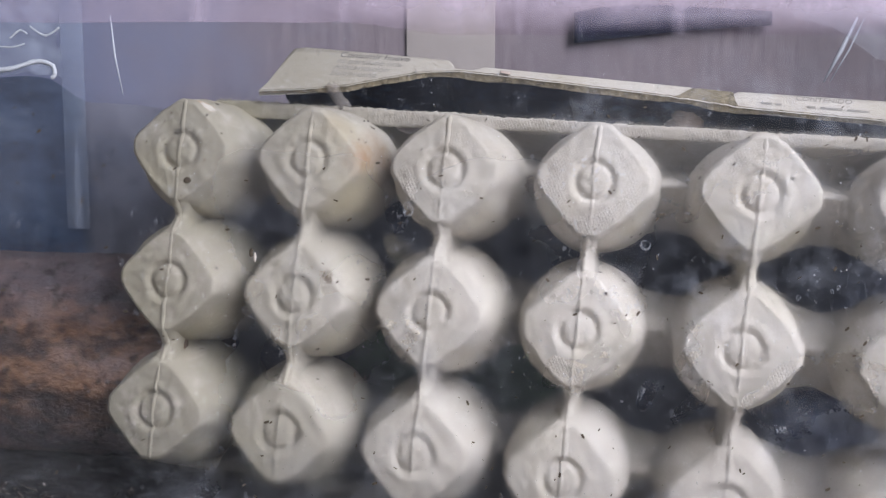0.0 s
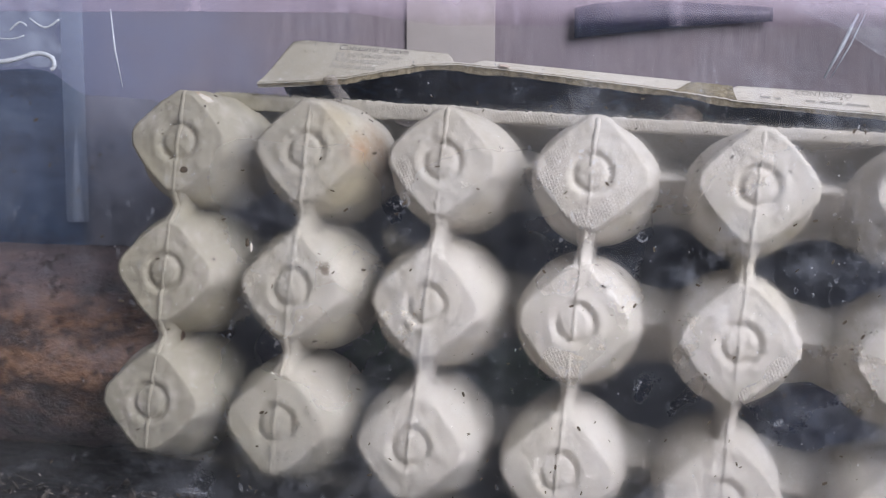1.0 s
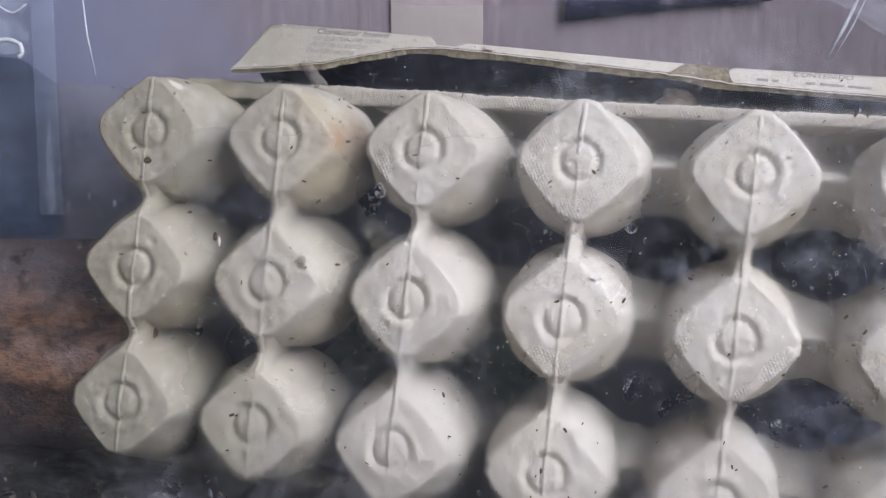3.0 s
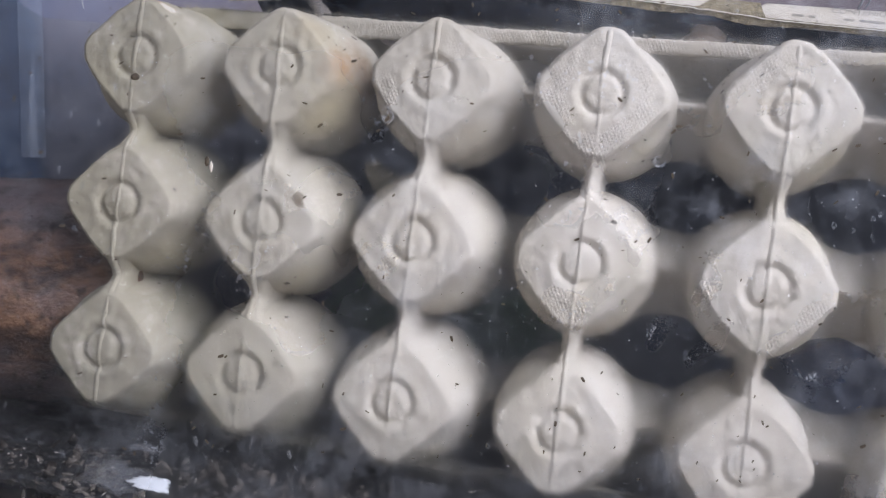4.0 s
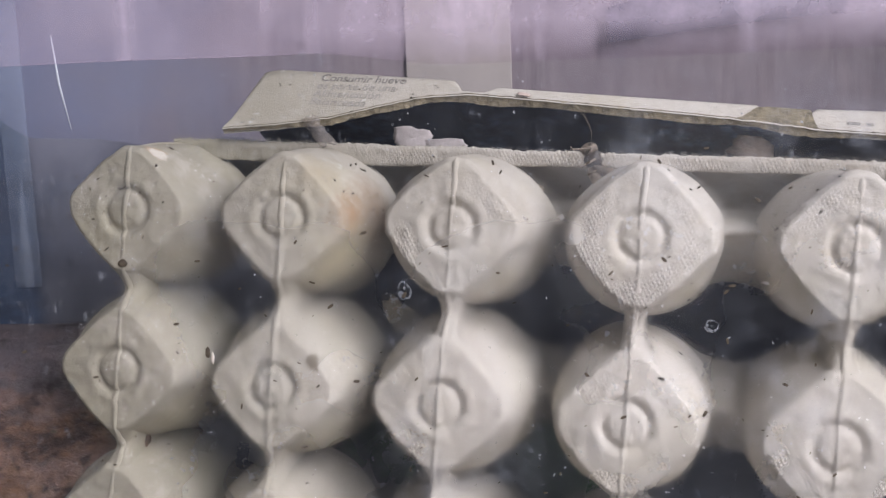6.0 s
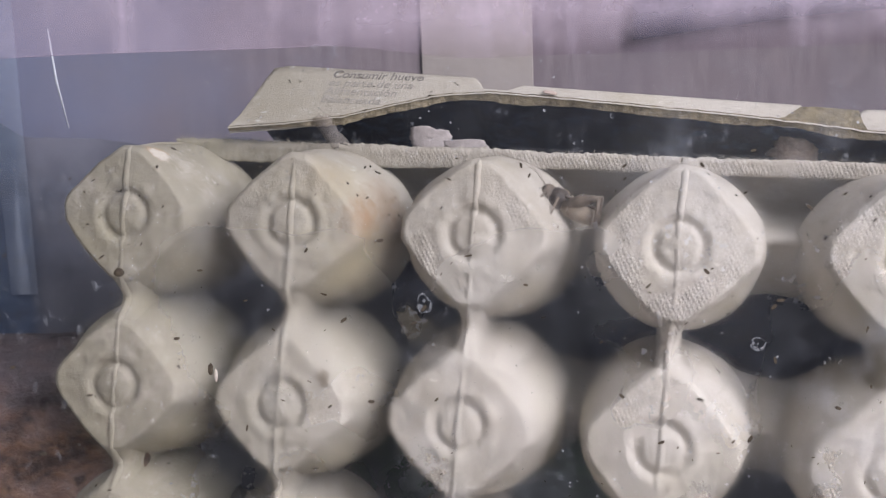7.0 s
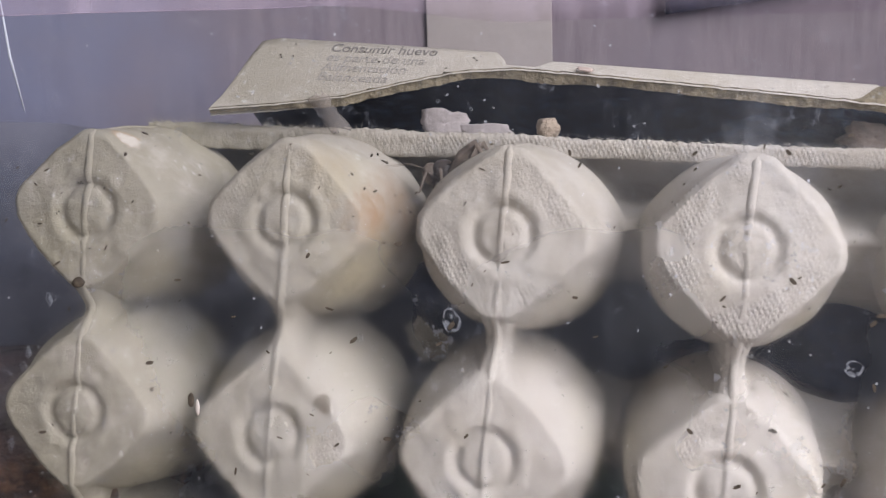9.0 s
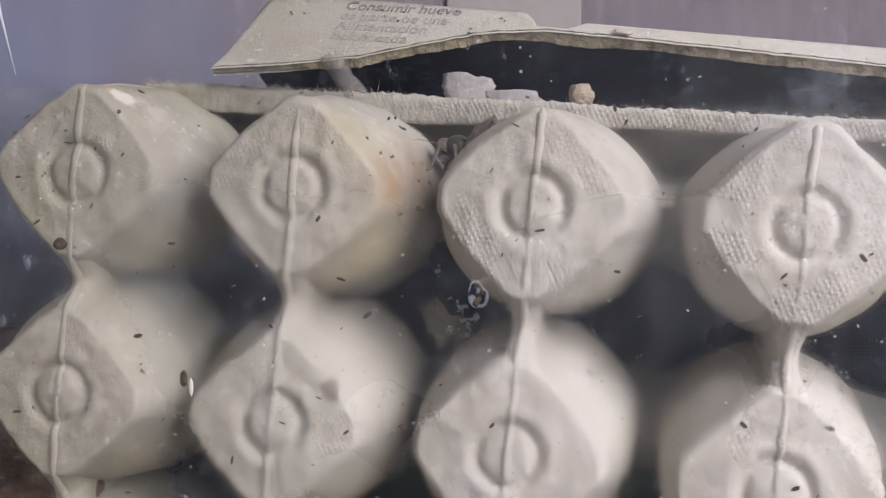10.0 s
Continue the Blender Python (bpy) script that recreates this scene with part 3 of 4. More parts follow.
# ---- the torn lid behind the tray ----
LID_LOW = [(0.0195, -0.0066), (0.035, -0.0045), (0.052, -0.0012), (0.065, 0.0030), (0.078, 0.0068), (0.092, 0.0085), (0.105, 0.0082), (0.130, 0.0072), (0.160, 0.0060), (0.176, 0.0050), (0.188, 0.0042), (0.192, 0.0036), (0.21, 0.0034), (0.290, 0.0030)]
LID_TOP = [(0.0195, -0.0060), (0.0215, -0.0020), (0.0250, 0.0095), (0.0265, 0.0130), (0.031, 0.0140), (0.060, 0.0138), (0.0865, 0.0134), (0.0885, 0.0118), (0.0895, 0.0100), (0.0965, 0.0098), (0.1005, 0.0118), (0.150, 0.0110), (0.1755, 0.0106), (0.1772, 0.0094), (0.1905, 0.0090), (0.1918, 0.0104), (0.290, 0.0125)]
LEAN = 0.8


def lid_point(u, s, out=0.0):
    """A point of the lid's leaning side wall: s up from its middle line, out of its face."""
    k = math.hypot(1, LEAN)
    return (u, 0.0300 + LEAN * s - out / k, 0.0306 + s + out * LEAN / k)


def torn_low(u):
    """The uneven height at which the lid's side wall is torn off."""
    return lerp_table(LID_LOW, u) + 0.00015 * noise.noise(Vector((u * 300, 0, 0))) + 0.0002 * noise.noise(Vector((u * 1500, 4, 0)))


def torn_lid():
    lid = thing("carton_lid", CARTON, "torn pulp carton lid with grey print, behind the tray", "carton lid")
    us = [0.0195 + 0.2705 * k / 274 for k in range(275)]
    verts, wall, thick = [], [], 0.0021
    for u in us:
        lo, hi = torn_low(u), lerp_table(LID_TOP, u)
        hi = max(hi, lo + 0.0006)
        for out in (0.0, -thick):
            verts += [lid_point(u, lo + (hi - lo) * q / 6, out - 0.0006 * (q == 6)) for q in range(7)]
    n = len(us)
    for k in range(n - 1):
        a, b = k * 14, (k + 1) * 14
        for q in range(6):
            wall.append((a + q, a + q + 1, b + q + 1, b + q))
            wall.append((a + 7 + q, b + 7 + q, b + 8 + q, a + 8 + q))
        wall.append((a + 6, a + 13, b + 13, b + 6))
    part("side_wall", mesh_of("side_wall", verts, wall, PULP), PULP, lid)
    # torn lower edge, brown and fibrous, hanging in front of the inner face
    ev = []
    for u in us:
        lo = torn_low(u)
        fray = 0.5 + 0.5 * smooth((u - 0.03) / 0.03) * (1 - 0.5 * smooth((u - 0.186) / 0.004))
        # where the outer skin is gone, bare fibre reaches up to the top
        bare = (lerp_table(LID_TOP, u) - lo) * smooth((u - 0.1690) / 0.010) * (1 - smooth((u - 0.1905) / 0.0012))
        for q in range(8):
            e = 0.00010 * noise.noise(Vector((u * 300, q * 3.0, 1))) + 0.00025 * noise.noise(Vector((u * 2200, q * 5.0, 1)))
            t = max(0.0, (q - 3) / 4)
            x, y, z = lid_point(u, lo + 0.0005 + bare * max(0, 3 - q) / 3 + e * min(1, q), 0.00016 + 0.5 * abs(e))
            e *= min(1.0, t * 2)
            ev.append((x, y + 0.0010 * t + e, z - fray * (0.0026 + 0.0012 * noise.noise(Vector((u * 55, 9, 0)))) * t + e * 0.6))
    part("torn_edge", mesh_of("torn_edge", ev, grid_faces(n, 8), TORN), TORN, lid, "frayed brown torn edge")
    h = math.hypot(1, LEAN)
    tilt = Matrix(((1, 0, 0, 0), (0, LEAN / h, -1 / h, 0), (0, 1 / h, LEAN / h, 0), (0, 0, 0, 1)))

    def letters(words, u, s, size, lean=0.0, ink=INK):
        c = bpy.data.curves.new("print", "FONT")
        c.body, c.size, c.extrude, c.offset, c.shear = words, size, 0.00003, size * 0.004, 0.2
        ob = new("print", c)
        me = bpy.data.meshes.new_from_object(ob)
        bpy.data.objects.remove(ob)
        me.materials.append(ink)
        o = part("lettering", me, ink, lid, "printed line")
        o.matrix_basis = Matrix.Translation(lid_point(u, s, 0.0001)) @ tilt @ pose(0, 0, 0, 0, 0, lean)
        return o

    for k, words in enumerate(("Consumir huevo", "es parte de una", "Alimentación", "Balanceada")):
        letters(words, 0.0449 - 0.0004 * k, 0.0106 - 0.0026 * k, 0.0040, 1.0, INK if k == 0 else FADED)
    letters("CONTENIDO", 0.2115, 0.0084, 0.0032, 1.0, FADED)
    bm = bmesh.new()
    for a, b in ((0.200, 0.2035), (0.2050, 0.207), (0.2155, 0.2185), (0.220, 0.2275), (0.229, 0.2365)):
        lo, hi = Vector(lid_point(a, 0.0058, 0.0002)), Vector(lid_point(b, 0.0066, 0.0002))
        q = [bm.verts.new(p) for p in (lo, (hi.x, lo.y, lo.z), hi, (lo.x, hi.y, hi.z))]
        bm.faces.new(q)
    part("lettering", bm, FADED, lid, "worn printed line")
    return lid


CLOTH_TOP = [(-0.152, 0.178), (-0.074, 0.176), (-0.060, 0.167), (-0.03, 0.163), (0.02, 0.162), (0.10, 0.160), (0.20, 0.158), (0.32, 0.156)]


def setting():
    # ground inside the tank, a heap that rises to the left under the carton
    def level(x, y):
        # follows the carton's lower rim
        base = 0.0295 - 0.085 * x
        n = noise.noise(Vector((x, y, 0)) * 26) * 0.006 + noise.noise(Vector((x, y, 4)) * 90) * 0.003 + noise.noise(Vector((x, y, 9)) * 260) * 0.0014
        return max(0.003, base + n * (0.6 + 0.4 * min(1, abs(y - 0.0) / 0.05)) - 0.004)

    nx, ny = 210, 110
    verts = []
    for a in range(ny):
        y = -0.0550 + 0.1440 * a / (ny - 1)
        for b in range(nx):
            x = -0.148 + 0.466 * b / (nx - 1)
            verts.append((x, y, level(x, y)))
    g = new("ground", mesh_of("ground", verts, [tuple(reversed(f)) for f in grid_faces(ny, nx)], SOIL))
    tagged(g, "dark damp soil covering the tank floor", "soil", kind="structure")
    # the unseen room, added to bounce the light: floor, ceiling and walls, with one assumed window in the right-hand
    # wall
    wx, wy0, wy1, wz0, wz1 = WINDOW
    for name, lo, hi, mat in (("floor", (-1.0, -1.5, -0.05), (wx, 0.60, -0.003), TABLE), ("ceiling", (-1.0, -1.5, 1.9), (wx, 0.60, 1.95), PAINT),
                              ("wall_west", (-1.05, -1.5, -0.05), (-1.0, 0.60, 1.95), PAINT), ("wall_north", (-1.05, 0.60, -0.05), (wx + 0.05, 0.65, 1.95), PAINT),
                              ("wall_south", (-1.05, -1.55, -0.05), (wx + 0.05, -1.5, 1.95), PAINT)):
        tagged(part(name, box(bmesh.new(), lo, hi), mat, None), "plain unseen board floor under the tank, pale to bounce light" if name == "floor" else "plain painted surface of the unseen room", name.split("_")[0], kind="structure")
    bm = bmesh.new()
    for lo, hi in (((wx, -1.5, -0.05), (wx + 0.05, wy0, 1.95)), ((wx, wy1, -0.05), (wx + 0.05, 0.60, 1.95)), ((wx, wy0, -0.05), (wx + 0.05, wy1, wz0)), ((wx, wy0, wz1), (wx + 0.05, wy1, 1.95))):
        box(bm, lo, hi)
    tagged(part("wall_east", bm, PAINT, None), "plain unseen wall with an assumed open window for the light", "wall", kind="structure")
    bm = box(bmesh.new(), (-0.155, -0.0588, -0.003), (0.325, 0.095, 0.0), 0.0)
    tagged(part("tank_floor", bm, PANE, None), "clear plastic bottom of the tank", "tank floor", kind="structure")
    # clear front and sides
    for name, lo, hi, label in (("wall_front", (-0.155, -0.0590, 0.0), (0.325, -0.0574, 0.215), "clear plastic front wall, dusty and scratched"),
                                ("wall_left", (-0.155, -0.0573, 0.0), (-0.153, 0.0949, 0.215), "clear plastic side wall"),
                                ("wall_right", (0.323, -0.0573, 0.0), (0.325, 0.0949, 0.215), "clear plastic side wall")):
        bm = box(bmesh.new(), lo, hi)
        for v in bm.verts:
            v.co.y += pane_lean(v.co.z) * (v.co.y < -0.05)
        ob = part(name, bm, SCUFFED if name == "wall_front" else PANE, None)
        ob.visible_shadow = False
        tagged(ob, label, "tank wall", kind="structure")
    # back wall: dark cloth below, streaked board above, a cream upright between
    wb = new("wall_back", mesh_of("wall_back", [(x, y, z) for z in (0.0, 0.32) for x, y in ((-0.40, 0.100), (0.45, 0.100), (0.45, 0.110), (-0.40, 0.110))],
                                  [(0, 1, 5, 4), (1, 2, 6, 5), (2, 3, 7, 6), (3, 0, 4, 7), (4, 5, 6, 7)], BOARD, False))
    tagged(wb, "grey-mauve streaked board behind the tank", "backing board", kind="structure")
    part("cream_panel", box(bmesh.new(), (0.0775, 0.0985, 0.0), (0.1160, 0.0997, 0.319), 0.0004), CREAM, wb, "smooth cream upright panel")
    # near-black cloth; behind the cups it stands in for shade in the gaps
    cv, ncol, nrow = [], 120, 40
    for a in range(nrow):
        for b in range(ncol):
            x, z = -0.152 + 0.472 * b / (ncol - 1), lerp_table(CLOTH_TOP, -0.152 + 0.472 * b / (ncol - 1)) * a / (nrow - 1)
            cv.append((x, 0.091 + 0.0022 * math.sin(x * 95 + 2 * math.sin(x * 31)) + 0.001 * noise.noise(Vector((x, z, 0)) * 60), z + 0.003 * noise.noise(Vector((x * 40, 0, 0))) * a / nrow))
    cl = new("cloth_and_shade", mesh_of("cloth_and_shade", cv, grid_faces(nrow, ncol), CLOTH))
    tagged(cl, "dark navy cloth along the lower back of the tank, also darkening the gaps", "cloth")
    # a dark sheet of the same stuff added behind the gaping lid, for the shade there
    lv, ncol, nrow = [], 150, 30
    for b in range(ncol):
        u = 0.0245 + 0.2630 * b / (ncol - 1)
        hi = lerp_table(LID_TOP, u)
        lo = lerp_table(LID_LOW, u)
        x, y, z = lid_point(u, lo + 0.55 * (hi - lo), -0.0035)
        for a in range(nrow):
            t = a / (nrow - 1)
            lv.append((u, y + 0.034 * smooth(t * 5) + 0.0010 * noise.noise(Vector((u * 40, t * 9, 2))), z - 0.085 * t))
    lc = new("cloth_and_shade", mesh_of("cloth_and_shade", lv, grid_faces(ncol, nrow), CLOTH))
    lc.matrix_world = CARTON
    tagged(lc, "dark navy sheet added behind the torn lid for the shaded gap", "cloth")


def film_edge(x):
    """Height of the film's lower edge: lower towards the right, shaped to fit the camera's view."""
    return 0.1888 + 0.0002 * noise.noise(Vector((x * 30, 0, 0))) - 0.0040 * smooth((x - 0.060) / 0.04)


def tank_fittings():
    # lilac veil over the top of the front wall, added as a film with a folded edge
    film = thing("lilac_veil", Matrix.Identity(4), "translucent lilac sheet across the tank front, added for a lilac veil", "plastic film")
    fv = []
    for a in range(400):
        x = -0.152 + 0.472 * a / 399
        for z in (film_edge(x), 0.190, 0.20, 0.214):
            fv.append((x, pane_lean(z) - 0.0604 - 0.0006 * noise.noise(Vector((x * 50, z * 90, 2))), z))
    part("sheet", mesh_of("sheet", fv, grid_faces(400, 4), FILM), FILM, film).visible_shadow = False
    fold = [(-0.152 + 0.212 * a / 59, pane_lean(0.1888) - 0.0608, film_edge(-0.152 + 0.212 * a / 59)) for a in range(60)]
    part("fold", mesh_of("fold", *tube(fold, 0.00010, 5), FILM), FILM, film)
    # frosted upright strip and crumpled clear film in the back corner
    st = part("corner_strip", box(bmesh.new(), (-0.0680, 0.0830, 0.112), (-0.0585, 0.0840, 0.215), 0.0003), STRIP, None)
    tagged(st, "frosted upright plastic strip in the tank's back corner", "plastic strip")
    tv = []
    for a in range(40):
        t = a / 39
        x = 0.1500 + 0.0850 * t
        top = lerp_table([(0, 0.2045), (0.12, 0.2065), (0.35, 0.2080), (1, 0.2050)], t)
        low = lerp_table([(0, 0.1915), (0.15, 0.1930), (0.6, 0.1970), (1, 0.1990)], t)
        tv += [(x, 0.0952, low), (x, 0.0952, top), (x, 0.0956, top), (x, 0.0956, low)]
    tp = new("tape_strip", mesh_of("tape_strip", tv, grid_faces(40, 4, True) + [(3, 2, 1, 0), (156, 157, 158, 159)], TAPE))
    tagged(tp, "curved strip of black tape on the backing board", "tape")


def log():
    lg = thing("log", pose(-0.070, 0.046, 0.0, 0, 0, -3), "brown bark log lying on the soil, greyer above and below its middle", "log")
    v, segs, rows = [], 96, 90
    for a in range(rows):
        x = -0.078 + 0.150 * a / (rows - 1)
        for b in range(segs):
            t = 2 * math.pi * b / segs
            p = Vector((x * 6, math.cos(t), math.sin(t)))
            r = 0.0395 * (1 + 0.09 * noise.noise(p * 1.3) + 0.05 * noise.noise(Vector((x * 22, math.cos(t) * 5, math.sin(t) * 5))) + 0.02 * noise.noise(Vector((x * 90, math.cos(t) * 14, math.sin(t) * 14))))
            v.append((x, math.cos(t) * r * 0.95, 0.0665 + math.sin(t) * r))
    part("bark", mesh_of("bark", v, grid_faces(rows, segs, True) + [tuple(reversed(range(segs))), tuple(range((rows - 1) * segs, rows * segs))], BARK), BARK, lg)


def joined(name, bm, material, label, category, m=None, kind="", group=""):
    ob = part(name, bm, material, None)
    if m is not None:
        ob.matrix_world = m
    return tagged(ob, label, category, group, kind)


def droppings(tray):
    """Dark insect droppings stuck to the cups."""
    bm, rng = bmesh.new(), random.Random(4)
    cups = [o for o in tray.children if o.name.startswith("cup")]
    for k in range(330):
        me = rng.choice(cups).data
        f = me.polygons[rng.randrange(96 * (12 if k % 5 == 0 else 26), len(me.polygons) - 96 * 3)]
        n, c = Vector(f.normal), Vector(f.center)
        if n.y > 0:
            n = -n
        size = 0.00016 + 0.00052 * rng.random() ** 2.0
        q = Matrix.Translation(c + n * 0.00008) @ n.to_track_quat("Z", "Y").to_matrix().to_4x4() @ pose(0, 0, 0, 0, 0, rng.uniform(0, 180)) @ Matrix.Diagonal((size * rng.uniform(1.0, 2.6), size * 0.8, size * 0.45, 1))
        r = bmesh.ops.create_icosphere(bm, subdivisions=1, radius=1.0, matrix=q)
        for v in r["verts"]:
            v.co += Vector((rng.uniform(-1, 1), rng.uniform(-1, 1), rng.uniform(-1, 1))) * size * 0.25
    for k in range(6):
        a, d = radians(rng.uniform(-10, 75)), rng.uniform(0.001, 0.020)
        r = 0.0190 + 0.0056 * (d / DEPTH) ** 0.6 * smooth(d / 0.017)
        q = Matrix.Translation((column(1) + math.cos(a) * r + 0.003 * d / DEPTH, d, row(1, 0) + math.sin(a) * r)) @ pose(0, 0, 0, rng.uniform(0, 180), rng.uniform(0, 180), 0) @ Matrix.Diagonal((0.0003, rng.uniform(0.0004, 0.0010), 0.00028, 1))
        bmesh.ops.create_icosphere(bm, subdivisions=1, radius=1.0, matrix=q)
    for j in range(3):
        for i in range(2):
            for k in range(9 - 4 * i):
                a, r = rng.uniform(0, 6.3), rng.uniform(0.0060, 0.0074)
                c = (column(i) + math.cos(a) * r, 0.0011 - plate_height(r) - 0.0011, row(i, j) + math.sin(a) * r)
                bmesh.ops.create_icosphere(bm, subdivisions=1, radius=1.0, matrix=Matrix.Translation(c) @ pose(0, 0, 0, 0, math.degrees(-a), 0) @ Matrix.Diagonal((0.00022, 0.0001, rng.uniform(0.0002, 0.0006), 1)))
    for k in range(16):
        q = Matrix.Translation(lid_point(rng.uniform(0.028, 0.088), rng.uniform(0.006, 0.012), 0.0002)) @ pose(0, 0, 0, rng.uniform(0, 90), 0, rng.uniform(0, 180)) @ Matrix.Diagonal((rng.uniform(0.0002, 0.0005), 0.0002, 0.0002, 1))
        bmesh.ops.create_icosphere(bm, subdivisions=1, radius=1.0, matrix=q)
    joined("droppings", bm, FRASS, "small dark insect droppings stuck to the pulp cups", "droppings", CARTON, "stuff")
    bm = blob(bmesh.new(), (-0.0092, 0.0012, -0.0060), (0.0011, 0.0009, 0.0009), 4.0)
    joined("dark_blot", bm, FRASS, "small dark blot at the corner of a cup's foot", "blot", CARTON)
    # the curled end of a torn strip that sticks out between two cups
    v = []
    for a in range(7):
        for b in range(20):
            t = 2 * math.pi * b / 20
            r = 0.0030 - 0.00035 * max(0, a - 4) * (1 + 0.4 * math.sin(3 * t))
            v.append((math.cos(t) * r * 1.15, 0.0065 - 0.0011 * a, math.sin(t) * r * (1 + 0.12 * math.cos(2 * t + 1))))
    curl = new("paper_curl", mesh_of("paper_curl", v, grid_faces(7, 20, True), SHED))
    curl.modifiers.new("thickness", "SOLIDIFY").thickness = 0.0010
    curl.matrix_world = CARTON @ pose(0.2460, 0.0060, -0.0215, 10, 0, -35)
    tagged(curl, "white curled end of torn pulp between two cups", "paper curl")


def flake(name, at, size, turn, material, label, category, bend=0.25, ragged=0.35, seed=0):
    """A thin curled scrap with a ragged outline."""
    v, n, rows = [], 44, 5
    for a in range(rows):
        f = a / (rows - 1)
        for b in range(n):
            t = 2 * math.pi * b / n
            sq = 1 / (abs(math.cos(t)) ** 3.4 + abs(math.sin(t)) ** 3.4) ** (1 / 3.4)
            r = f * sq * (1 + ragged * noise.noise(Vector((math.cos(t) * 2 + seed * 5, math.sin(t) * 2, seed))) + 0.5 * ragged * noise.noise(Vector((math.cos(t) * 6, math.sin(t) * 6 + seed * 3, seed))))
            x, z = math.cos(t) * r * size[0], math.sin(t) * r * size[1]
            v.append((x, bend * (x * x / size[0] - z * z / size[1] * 0.3) + 0.00025 * noise.noise(Vector((x, z, seed)) * 230), z))
    me = mesh_of(name, v, grid_faces(rows, n, True), material)
    ob = new(name, me)
    ob.modifiers.new("thickness", "SOLIDIFY").thickness = 0.00025
    ob.matrix_world = CARTON @ Matrix.Translation(at) @ pose(0, 0, 0, *turn)
    return tagged(ob, label, category)


LOOSE = []


def scraps():
    flake("shed_skin", (0.0488, 0.0270, 0.0254), (0.0022, 0.0056), (-8, -36, 8), MOULT, "translucent curled scrap of shed skin leaning on the rim", "shed skin", 0.4, 0.5, 1)
    for at, size, turn, label, seed in (((0.0757, 0.0376, 0.0252), (0.0062, 0.0034), (-8, 1, 4), "dull ragged pulp flake behind the rim", 2),
                                        ((0.0855, 0.0376, 0.0243), (0.0066, 0.0016), (-8, -3, 4), "low dull pulp flake behind the rim", 3)):
        LOOSE.append((flake("pulp_flake", at, size, turn, FLAKE, label, "flake", 0.15, 0.31, seed), at, turn))
    flake("husk", (0.1760, 0.0385, 0.0285), (0.0062, 0.0036), (-15, 10, 8), HUSK, "brown insect husk lodged in the gap", "husk", 0.5, 0.3, 4)
    flake("pink_scrap", lid_point(0.1085, 0.0090, 0.0009), (0.0018, 0.0006), (-45, 8, 0), PINK, "pinkish scrap on the torn lid edge", "scrap", 0.1, 0.4, 5)
    flake("pulp_scrap", (0.0762, 0.0345, -0.0285), (0.0062, 0.0040), (10, 38, 5), PULP, "loose grey pulp scrap in the gap between cups", "pulp scrap", 0.3, 0.5, 9)
    flake("leaf", (0.098, 0.062, -0.072), (0.046, 0.022), (10, 12, 5), LEAF, "green leaf in the dark behind the tray", "leaf", 0.1, 0.3, 8)
    # fuzz of loose fibres along the torn upper rim
    bm, rng = bmesh.new(), random.Random(11)
    for k in range(760):
        u = rng.uniform(-0.008, 0.275) if k % 3 else rng.uniform(-0.012, 0.05)
        p = Vector((u, 0.0318 + rng.uniform(-0.001, 0.0035), 0.0203 + 0.031 * u - 0.012 * max(0, 0.002 - u) / 0.02))
        d = Vector((rng.uniform(-1, 1), rng.uniform(-0.6, 0.6), rng.uniform(0.2, 1.0))).normalized() * rng.uniform(0.0005, 0.0016 if u > 0.06 else 0.0026)
        e = d.orthogonal().normalized() * 0.00006
        a, b, c = bm.verts.new(p - e), bm.verts.new(p + e), bm.verts.new(p + d + e * rng.uniform(-4, 4))
        bm.faces.new((a, b, c))
    joined("fibre_fuzz", bm, PULP, "loose pulp fibres along the frayed rim", "fibres", CARTON, "stuff")


